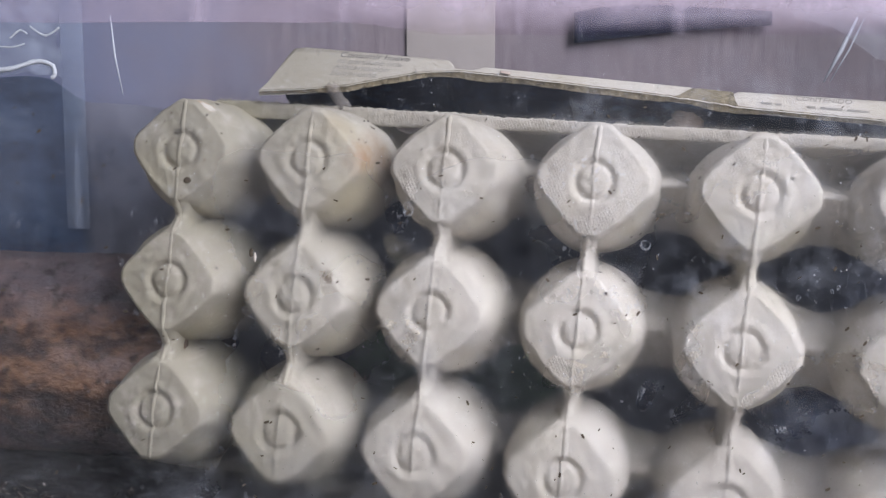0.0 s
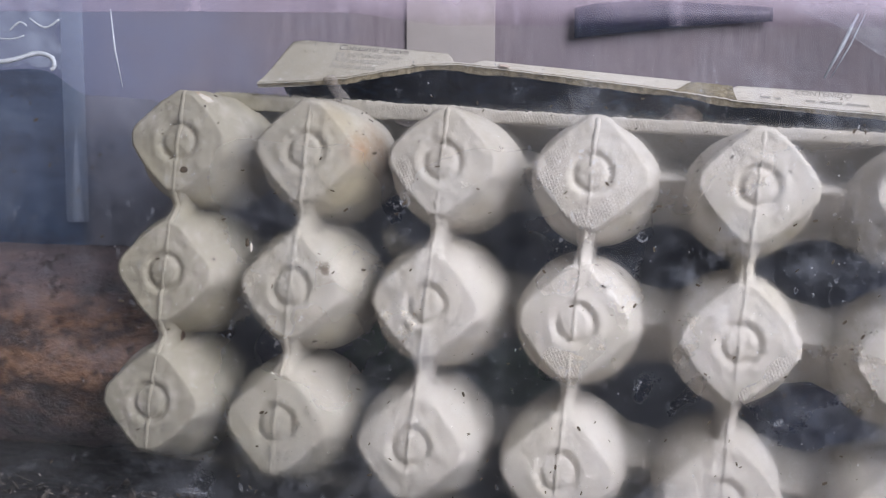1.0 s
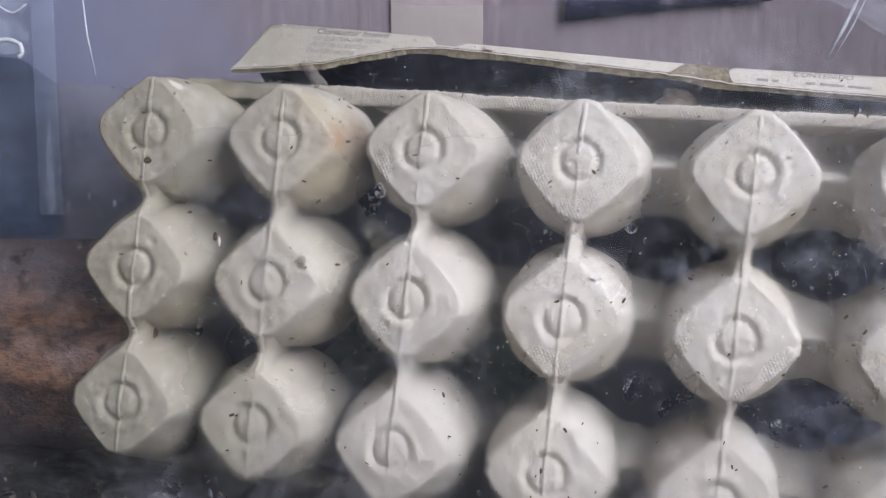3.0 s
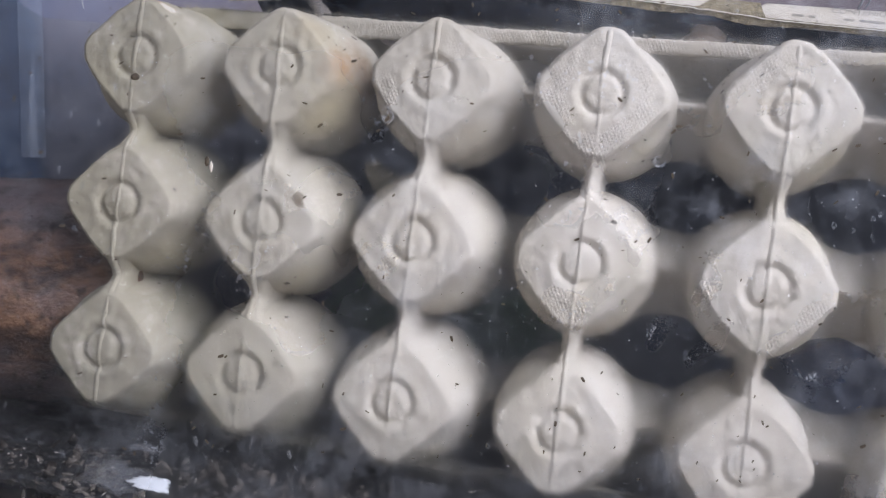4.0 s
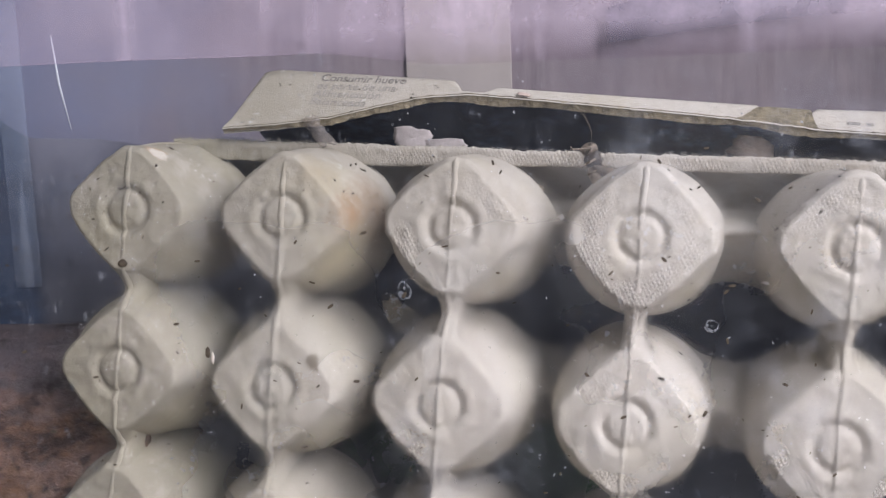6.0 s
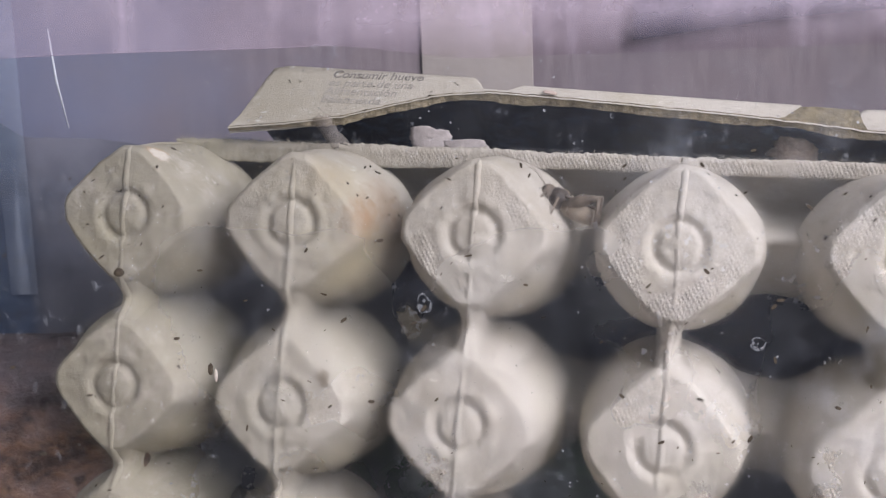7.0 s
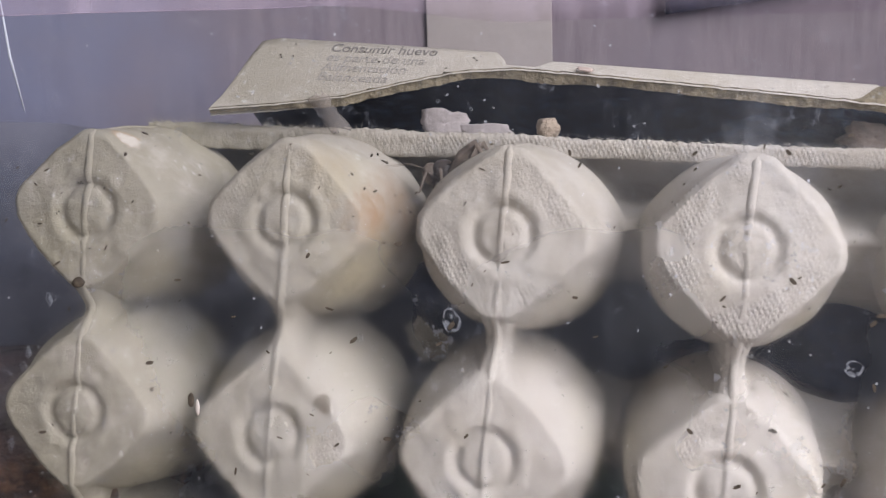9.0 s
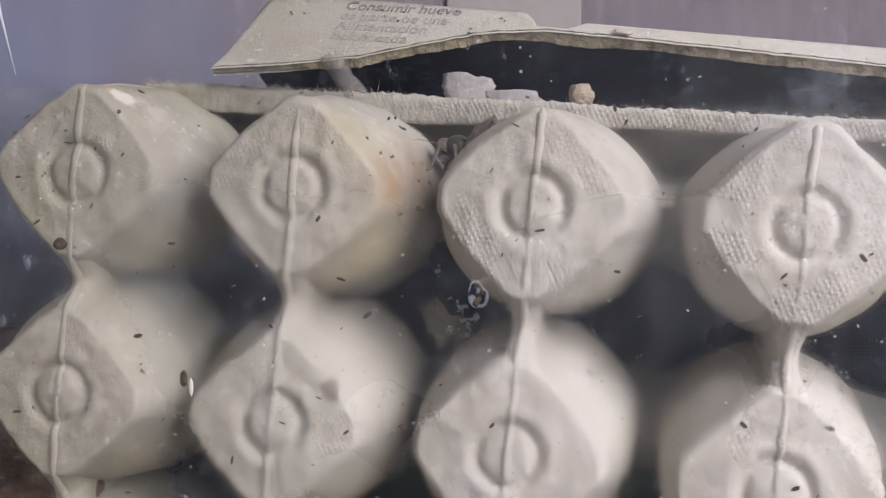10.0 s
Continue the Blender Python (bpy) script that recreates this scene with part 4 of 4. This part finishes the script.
def pane_marks():
    """Dust, dried drops and hair scratches on the front wall."""
    rng, bm = random.Random(7), bmesh.new()
    y = -0.05925

    def stuck(name, bm, material, label, category, kind=""):
        for v in bm.verts:
            v.co.y += pane_lean(v.co.z)
        return joined(name, bm, material, label, category, None, kind)

    def disc(x, z, rx, rz, turn, n=8, hole=0.0, seed=0.0):
        ring = []
        for k in range(n):
            t = 2 * math.pi * k / n
            w = 1 + 0.35 * noise.noise(Vector((math.cos(t) + seed, math.sin(t), seed)))
            q = Matrix.Rotation(turn, 2) @ Vector((math.cos(t) * rx * w, math.sin(t) * rz * w))
            ring.append((x + q.x, z + q.y, (x + q.x * hole, z + q.y * hole)))
        outer = [bm.verts.new((a, y, b)) for a, b, _ in ring]
        if hole:
            inner = [bm.verts.new((h[0], y, h[1])) for _, _, h in ring]
            for k in range(n):
                bm.faces.new((outer[k], outer[(k + 1) % n], inner[(k + 1) % n], inner[k]))
        else:
            bm.faces.new(outer)

    def stain(x, z, s, seed):
        """A dried drop: a broken, uneven ring and crusts inside it."""
        n, turn, wide = 26, rng.uniform(0, 6.3), rng.uniform(0.6, 0.95)
        ring = []
        for k in range(n):
            t = 2 * math.pi * k / n
            w = 1 + 0.45 * noise.noise(Vector((math.cos(t) + seed * 1.7, math.sin(t), seed)))
            thin = 1 - 0.42 * max(0.0, 0.35 + noise.noise(Vector((math.cos(t) * 1.6, math.sin(t) * 1.6 + seed * 2.3, 4)))) - 0.06
            a = Vector((math.cos(t) * s * wide * w, math.sin(t) * s * w))
            ring.append([bm.verts.new((x + a.x * f, y, z + a.y * f)) for f in (1.0, thin)])
        for k in range(n):
            if noise.noise(Vector((k * 0.45, seed * 3.1, 0))) > -0.22:
                p, q = ring[k], ring[(k + 1) % n]
                bm.faces.new((p[0], q[0], q[1], p[1]))
        for k in range(rng.randrange(2, 6)):
            disc(x + rng.uniform(-0.6, 0.6) * s, z + rng.uniform(-0.7, 0.7) * s, s * rng.uniform(0.08, 0.3), s * rng.uniform(0.08, 0.4), rng.uniform(0, 3), 7, 0.0, seed + k)

    for k in range(3000):
        s = 0.00005 + 0.00024 * rng.random() ** 3
        disc(rng.uniform(-0.06, 0.26), rng.uniform(0.03, 0.20), s, s * rng.uniform(0.7, 1.6), rng.uniform(0, 3), 6, 0.0, k * 0.37)
    stuck("dust_specks", bm, SPECK, "pale dust specks on the clear tank wall", "dust", "stuff")
    bm = bmesh.new()
    spots = ((0.0280, 0.0847), (-0.0078, 0.1271), (0.0009, 0.1249), (0.0044, 0.1254), (-0.0004, 0.1615), (-0.0354, 0.1563), (0.1553, 0.0739), (-0.0100, 0.0780), (-0.0384, 0.1294), (-0.0002, 0.1314), (0.0018, 0.1115), (0.1261, 0.1715), (0.1985, 0.0637), (0.0789, 0.1258), (0.2041, 0.1045), (0.0106, 0.1379))
    for k, (x, z) in enumerate(spots):
        s = rng.uniform(0.0007, 0.0011)
        stain(x, z, s, k)
    # almond-shaped drops that dried pale
    for k, (x, z) in enumerate(((-0.0018, 0.1300), (0.0056, 0.1279), (0.0099, 0.1375), (-0.0050, 0.1151), (0.0014, 0.1108), (-0.0002, 0.0992), (-0.0348, 0.1566), (-0.0305, 0.1258), (-0.0369, 0.1268), (-0.0188, 0.1172), (0.0333, 0.0428), (0.0588, 0.0396), (-0.0188, 0.0512), (-0.0029, 0.0385))):
        r, lean = rng.uniform(0.0008, 0.0012), rng.uniform(-0.5, 0.5)
        disc(x, z, r * 0.55, r * 1.15, lean, 14, 0.72, k * 1.3)
        disc(x + 0.0001, z, r * 0.30, r * 0.70, lean, 10, 0.0, k * 2.1)
    stain(0.0835, 0.1315, 0.0022, 31)
    stain(0.1558, 0.0755, 0.0013, 33)
    stain(0.1567, 0.1205, 0.0017, 35)
    stain(0.1998, 0.0640, 0.0013, 37)
    for k in range(85):
        stain(rng.uniform(-0.06, 0.25), rng.uniform(0.03, 0.18), rng.uniform(0.0003, 0.0009), 40 + k)
    stuck("water_marks", bm, MARK, "dried water marks on the clear tank wall", "water marks", "stuff")
    bm = bmesh.new()
    for k in range(300):
        x, z, t = rng.uniform(-0.05, 0.25), rng.uniform(0.035, 0.165), rng.gauss(0.5, 0.7)
        n = 0.00028 + 0.00070 * rng.random() ** 2
        w = n * rng.uniform(0.2, 0.5)
        c = [(n, w * 0.6), (n * 0.5, w), (-n * 0.6, w * 0.8), (-n, -w * 0.3), (-n * 0.4, -w), (n * 0.7, -w * 0.8)]
        bm.faces.new([bm.verts.new((x + p * math.cos(t) - q * math.sin(t), y - 0.0001, z + p * math.sin(t) + q * math.cos(t))) for p, q in c])
    stuck("dark_flecks", bm, FRASS, "dark flecks of dirt stuck to the clear tank wall", "dirt", "stuff")
    bm = blob(bmesh.new(), (0.0154, y, 0.1404), (0.0012, 0.0002, 0.0010), 2.0)
    stuck("dark_blot", bm, FRASS, "dark dried blot on the clear tank wall", "blot")
    # one clear drop in two tones: its dark side and highlight put into colour
    bm = blob(bmesh.new(), (0.0352, y, 0.1182), (0.0006, 0.0002, 0.0014), 3.0)
    stuck("dark_drop", bm, FRASS, "dark half of a clear drop on the tank wall", "drop")
    bm = blob(bmesh.new(), (0.0363, y, 0.1168), (0.00045, 0.0002, 0.0015), 6.0)
    stuck("drop_highlight", bm, SHED, "pale half of the same clear drop, a painted highlight", "drop")
    bm = bmesh.new()
    for k in range(60):
        x, z, n = rng.uniform(-0.06, 0.25), rng.uniform(0.04, 0.18), rng.uniform(0.0015, 0.007)
        d, w = rng.uniform(-0.25, 0.25), rng.uniform(0.00003, 0.00007)
        bm.faces.new([bm.verts.new(p) for p in ((x, y, z), (x + w, y, z), (x + w + d * n, y, z + n), (x + d * n, y, z + n))])
    stuck("hair_scratches", bm, MARK, "fine upright scratches on the clear tank wall", "scratches", "stuff")


def creases():
    """Bright creases of clear wrapping at the back of the tank: pale tubes in place of glints."""
    for pts, r in (([(-0.0455, 0.0800, 0.2020), (-0.0441, 0.0800, 0.1850), (-0.0412, 0.0800, 0.1690)], 0.00045), ([(0.2660, 0.0800, 0.2010), (0.2600, 0.0800, 0.1880), (0.2530, 0.0800, 0.1745)], 0.0010),
                   ([(0.2690, 0.0800, 0.2010), (0.2632, 0.0800, 0.1880), (0.2556, 0.0800, 0.1745)], 0.0004)):
        me = mesh_of("crease", *tube(pts, [r * 0.5, r, r * 0.4], 6), GLINT)
        tagged(new("crease_glint", me), "pale tube standing in for the glint along a crease at the back", "crease", "film creases")
    # the crumpled sheet itself
    wv, nx, nz = [], 40, 26
    for a in range(nx):
        for b in range(nz):
            x, z = -0.125 + 0.066 * a / (nx - 1), 0.1765 + 0.0375 * b / (nz - 1)
            p = Vector((x * 70, z * 110, 1))
            wv.append((x + 0.003 * noise.noise(Vector((z * 160, 0, 0))), 0.056 + 0.004 * abs(noise.noise(p)) + 0.002 * noise.noise(p * 2.7), z + 0.0025 * noise.noise(Vector((x * 130, 3, 0))) * (1 - b / nz)))
    # right-hand sheet, added in place of the haze that lightens that corner
    rv = []
    for a in range(nx):
        for b in range(nz):
            t, q = a / (nx - 1), b / (nz - 1)
            p = Vector((t * 5, q * 4, 7))
            low = 0.2010 - 0.0200 * smooth(t * 1.6) + 0.003 * noise.noise(Vector((t * 6, 1, 1)))
            rv.append((0.2380 + 0.0800 * t, 0.0760 + 0.003 * abs(noise.noise(p)) + 0.0015 * noise.noise(p * 2.7), low + (0.2145 - low) * q))
    rs = new("film_wrap_haze", mesh_of("film_wrap_haze", rv, grid_faces(nx, nz), THIN))
    tagged(rs, "thin pale sheet added at the back right in place of haze", "plastic wrap")
    ws = new("film_wrap_haze", mesh_of("film_wrap_haze", wv, grid_faces(nx, nz), WRAP))
    tagged(ws, "crumpled clear plastic wrapping in the back corner", "plastic wrap")
    # glints on the crumpled film, painted as white tubes
    for pts, r in (([(-0.0900, 0.050, 0.1775), (-0.0760, 0.048, 0.1785), (-0.0660, 0.05, 0.1815), (-0.0600, 0.05, 0.1800), (-0.0590, 0.05, 0.1765), (-0.0605, 0.05, 0.1750)], 0.0013),
                   ([(-0.0760, 0.05, 0.1905), (-0.0720, 0.05, 0.1935), (-0.0690, 0.05, 0.1920)], 0.0005), ([(-0.0680, 0.05, 0.1950), (-0.0620, 0.05, 0.1915), (-0.0560, 0.05, 0.1950)], 0.0005),
                   ([(-0.0850, 0.05, 0.1880), (-0.0760, 0.05, 0.1870), (-0.0700, 0.05, 0.1885)], 0.0004)):
        fine, p = [], [Vector(pts[0])] + [Vector(q) for q in pts] + [Vector(pts[-1])]
        for k in range(1, len(p) - 2):
            for q in range(8):
                t = q / 8
                fine.append(0.5 * (2 * p[k] + (p[k + 1] - p[k - 1]) * t + (2 * p[k - 1] - 5 * p[k] + 4 * p[k + 1] - p[k + 2]) * t * t + (3 * p[k] - p[k - 1] - 3 * p[k + 1] + p[k + 2]) * t ** 3))
        me = mesh_of("crumple", *tube(fine, [r * (0.6 + 0.6 * abs(noise.noise(Vector((k * 0.5, r * 9000, 0))))) for k in range(len(fine))], 6), CREASE)
        tagged(new("crease_glint", me), "white tube standing in for a glint on crumpled film in the corner", "crease", "film creases")


def litter():
    """Bits of bark, straw and film on the soil in front."""
    rng, bm = random.Random(3), bmesh.new()
    for k in range(520):
        x, y = rng.uniform(-0.09, 0.24), rng.uniform(-0.0545, -0.01)
        z = 0.0255 - 0.085 * x + rng.uniform(-0.004, 0.002)
        s = 0.0004 + 0.0014 * rng.random() ** 2
        q = Matrix.Translation((x, y, max(0.005, z))) @ pose(0, 0, 0, rng.uniform(-50, 50), rng.uniform(-50, 50), rng.uniform(0, 360)) @ Matrix.Diagonal((s * rng.uniform(1, 4), s, s * 0.25, 1))
        r = bmesh.ops.create_icosphere(bm, subdivisions=1, radius=1.0, matrix=q)
        for v in r["verts"]:
            v.co += Vector((rng.uniform(-1, 1), rng.uniform(-1, 1), rng.uniform(-1, 1))) * s * 0.35
    joined("litter", bm, LITTER, "brown bark crumbs and straw scattered on the soil", "litter", None, "stuff")
    bm = bmesh.new()
    for k in range(900):
        x, y = rng.uniform(-0.07, 0.20), -0.0548 + 0.030 * rng.random() ** 1.5
        s = 0.0003 + 0.0011 * rng.random() ** 3
        q = Matrix.Translation((x, y, max(0.006, 0.0262 - 0.085 * x + rng.uniform(-0.003, 0.003)))) @ pose(0, 0, 0, rng.uniform(-60, 60), rng.uniform(-50, 50), rng.uniform(0, 360)) @ Matrix.Diagonal((s * rng.uniform(1, 3), s, s * 0.5, 1))
        bmesh.ops.create_icosphere(bm, subdivisions=1, radius=1.0, matrix=q)
    joined("bark_crumbs", bm, CRUMBS, "light brown bark crumbs scattered on the soil", "bark crumbs", None, "stuff")
    bm = bmesh.new()
    for k in range(220):
        x, y = rng.uniform(-0.09, 0.24), rng.uniform(-0.055, -0.02)
        s = rng.uniform(0.0004, 0.0022) if k % 5 == 0 else rng.uniform(0.0002, 0.0006)
        q = Matrix.Translation((x, y, max(0.006, 0.0275 - 0.085 * x + rng.uniform(-0.003, 0.003)))) @ pose(0, 0, 0, rng.uniform(-40, 40), rng.uniform(-30, 30), rng.uniform(0, 360)) @ Matrix.Diagonal((s, min(s, 0.0003), 0.00015, 1))
        bmesh.ops.create_icosphere(bm, subdivisions=1, radius=1.0, matrix=q)
    joined("straw", bm, SHED, "pale chaff and straw bits scattered on the soil", "straw", None, "stuff")
    # a bluish torn film and two bright shreds of it lying on the soil
    for at, size, turn, mat, seed, label in (((0.0065, -0.0455, 0.0290), (0.0100, 0.0068), (-78, 4, -25), THIN, 21, "bluish torn piece of clear film on the soil"),
                                             ((0.0190, -0.0505, 0.0282), (0.0055, 0.0024), (-60, 8, 4), GLINT, 22, "bright shred of clear film on the soil"),
                                             ((0.0105, -0.0270, 0.0310), (0.0046, 0.0013), (-60, 10, 8), THIN, 23, "thin shred of clear film on the soil")):
        ob = flake("film_scrap", (0, 0, 0), size, (0, 0, 0), mat, label, "film scrap", 0.15, 0.5, seed)
        ob.matrix_world = pose(*at, *turn)


# ---- the cricket ----
def ellipsoid(bm, at, size, turn=(0, 0, 0), seg=14):
    bmesh.ops.create_uvsphere(bm, u_segments=seg, v_segments=9, radius=1.0, matrix=Matrix.Translation(at) @ pose(0, 0, 0, *turn) @ Matrix.Diagonal((*size, 1)))
    return bm


def limb(name, pts, radii, parent, material=None):
    me = mesh_of(name, *tube(pts, radii, 7), material or CHITIN)
    return part(name, me, CHITIN, parent)


def cricket():
    """A small brown cricket, head along +x, feet on z = 0."""
    c = thing("cricket", Matrix.Identity(4), "small brown cricket with long antennae on the egg carton", "cricket")
    bm = ellipsoid(bmesh.new(), (-0.0040, 0, 0.0033), (0.0050, 0.0023, 0.0023), (0, 6, 0))
    for k in range(5):
        ellipsoid(bm, (-0.0015 - 0.0014 * k, 0, 0.0033), (0.0006, 0.0025 - 0.00014 * k, 0.0025 - 0.00014 * k), (0, 6, 0))
    part("abdomen", bm, TANCHITIN, c, "pale tan ringed abdomen")
    part("thorax", ellipsoid(bmesh.new(), (0.0013, 0, 0.0037), (0.0025, 0.0024, 0.0024)), DARKCHITIN, c, "dark saddle-shaped thorax")
    head = part("head", ellipsoid(bmesh.new(), (0.0037, 0, 0.0036), (0.0018, 0.0021, 0.0022)), CHITIN, c)
    for side in (-1, 1):
        part("eye", ellipsoid(bmesh.new(), (0.0046, side * 0.0014, 0.0044), (0.0005, 0.0004, 0.0006), (0, 0, 0), 8), DARKCHITIN, head, "dark eye")
        wing = ellipsoid(bmesh.new(), (-0.0030, side * 0.0009, 0.0050), (0.0046, 0.0011, 0.0004), (side * 16, 5, 0))
        part("wing", wing, HUSK, c, "folded brown wing")
        for x0, x1 in ((0.0028, 0.0052), (0.0012, 0.0006)):
            limb("leg", [(x0, side * 0.0012, 0.0026), (x0 + (x1 - x0) * 0.4, side * 0.0032, 0.0040), (x1, side * 0.0044, 0.0002), (x1 + 0.0008, side * 0.0050, 0.0)], [0.0004, 0.00035, 0.0002, 0.00012], c)
        limb("tail_feeler", [(-0.0086, side * 0.0006, 0.0030), (-0.0110, side * 0.0012, 0.0034), (-0.0135, side * 0.0020, 0.0030)], [0.0002, 0.00014, 0.00006], c)
    hind, feel = [], []
    for side in (-1, 1):
        h = limb("hind_leg", [(0, 0, 0), (-0.0030, side * 0.0012, 0.0030), (-0.0058, side * 0.0018, 0.0052), (-0.0072, side * 0.0020, 0.0020), (-0.0088, side * 0.0022, -0.0024), (-0.0102, side * 0.0024, -0.0026)], [0.0008, 0.0014, 0.0007, 0.0004, 0.0003, 0.00016], c)
        hind.append((h, side))
        a = limb("antenna", [(0, 0, 0), (0.003, side * 0.0008, 0.0014), (0.007, side * 0.0018, 0.0016), (0.012, side * 0.0026, 0.0002)], [0.00006, 0.00005, 0.00004, 0.00003], c)
        feel.append((a, side))
    c.scale = (1.22, 1.22, 1.22)
    return c, hind, feel


def crumb():
    bm = blob(bmesh.new(), (0, 0, 0), (0.0030, 0.0024, 0.0025), 5.0, 0.35, 3)
    return joined("crumb", bm, CRUMB, "tan food crumb on the carton rim", "crumb", None)


setting()
tray = egg_tray()
torn_lid()
log()
tank_fittings()
droppings(tray)
scraps()
pane_marks()
creases()
litter()
CRICKET, HIND, FEELERS = cricket()
FOOD = crumb()


def motions():
    # cricket: seconds, middle of its body in the carton's space, lift of the head, heading (180 = towards the carton's left end)
    rows = [(0.0, 0.1345, 0.0440, 0.0140, 78, 190), (4.0, 0.1345, 0.0430, 0.0150, 78, 190), (4.5, 0.1347, 0.0385, 0.0190, 80, 188), (5.0, 0.1346, 0.0375, 0.0208, 80, 186), (5.5, 0.1343, 0.0375, 0.0208, 80, 184), (5.7, 0.1340, 0.0375, 0.0205, 78, 184),
            (6.3, 0.1270, 0.0250, 0.0170, 40, 180), (6.8, 0.1182, 0.0140, 0.0100, 22, 178), (7.2, 0.1178, 0.0140, 0.0100, 24, 178), (7.4, 0.1160, 0.0185, 0.0036, 4, 176), (7.7, 0.1154, 0.0180, 0.0044, 18, 176),
            (7.8, 0.1118, 0.0080, 0.0185, 58, 176), (7.9, 0.1102, 0.0120, 0.0232, 50, 176), (8.0, 0.1042, 0.0200, 0.0213, 30, 178), (8.1, 0.1000, 0.0270, 0.0232, 14, 180), (8.2, 0.0945, 0.0295, 0.0244, 2, 180),
            (8.3, 0.0880, 0.0275, 0.0218, -14, 178), (8.4, 0.0830, 0.0225, 0.0145, -26, 176), (8.5, 0.0818, 0.0225, 0.0128, -14, 174), (9.0, 0.0815, 0.0230, 0.0138, -12, 174), (9.5, 0.0806, 0.0250, 0.0128, -10, 174), (10.0, 0.0790, 0.0275, 0.0118, -10, 174)]
    mid = Matrix.Translation((0.0013, 0, -0.0044))
    walk(CRICKET, [(t, CARTON @ Matrix.Translation((u, y, v)) @ pose(0, 0, 0, 0, 0, h) @ pose(0, 0, 0, 0, -lift, 0) @ mid) for t, u, y, v, lift, h in rows])
    for leg, side in HIND:
        beat = [(0.0, 0), (6.2, 0), (6.8, 6), (7.6, -4), (7.8, 28), (7.9, 34), (8.0, -6), (8.1, 10), (8.2, 0), (8.3, 24), (8.4, -10), (8.5, 0), (10.0, 2)]
        walk(leg, [(t, pose(-0.0005, side * 0.0014, 0.0030, 0, -a, 0)) for t, a in beat])
    for feeler, side in FEELERS:
        sway = [(0.0, 0, 0), (4.5, 0, 6), (5.0, 20, -8), (5.5, 4, 8), (6.8, -6, 4), (7.0, 8, 12), (7.2, -14, -4), (7.6, 10, 6), (8.0, 0, 0), (8.6, -10, 6), (9.3, 4, -6), (10.0, -6, 2)]
        walk(feeler, [(t, pose(0.0048, side * 0.0006, 0.0048, 0, -a, side * b)) for t, a, b in sway])
    # two flakes rise into sight behind the rim, keyed to fit the camera's view
    for ob, (u, y, v), turn in LOOSE:
        walk(ob, [(t, CARTON @ Matrix.Translation((u, y, v - drop)) @ pose(0, 0, 0, *turn)) for t, drop in ((0.0, 0.0072), (4.6, 0.0072), (4.8, 0.0064), (5.0, 0.0044), (5.2, 0.0024), (5.5, 0.0006), (5.7, 0.0), (10.0, 0.0))])
    # the crumb is dragged out on to the rim
    walk(FOOD, [(t, CARTON @ pose(u, y, v, 0, 0, r)) for t, u, y, v, r in
                ((0.0, 0.1120, 0.0480, 0.0120, 0), (7.7, 0.1120, 0.0480, 0.0120, 0), (7.9, 0.1085, 0.0420, 0.0220, 20), (8.1, 0.1030, 0.0360, 0.0252, 40), (8.3, 0.1012, 0.0345, 0.0256, 45), (10.0, 0.1012, 0.0345, 0.0256, 45))])


motions()
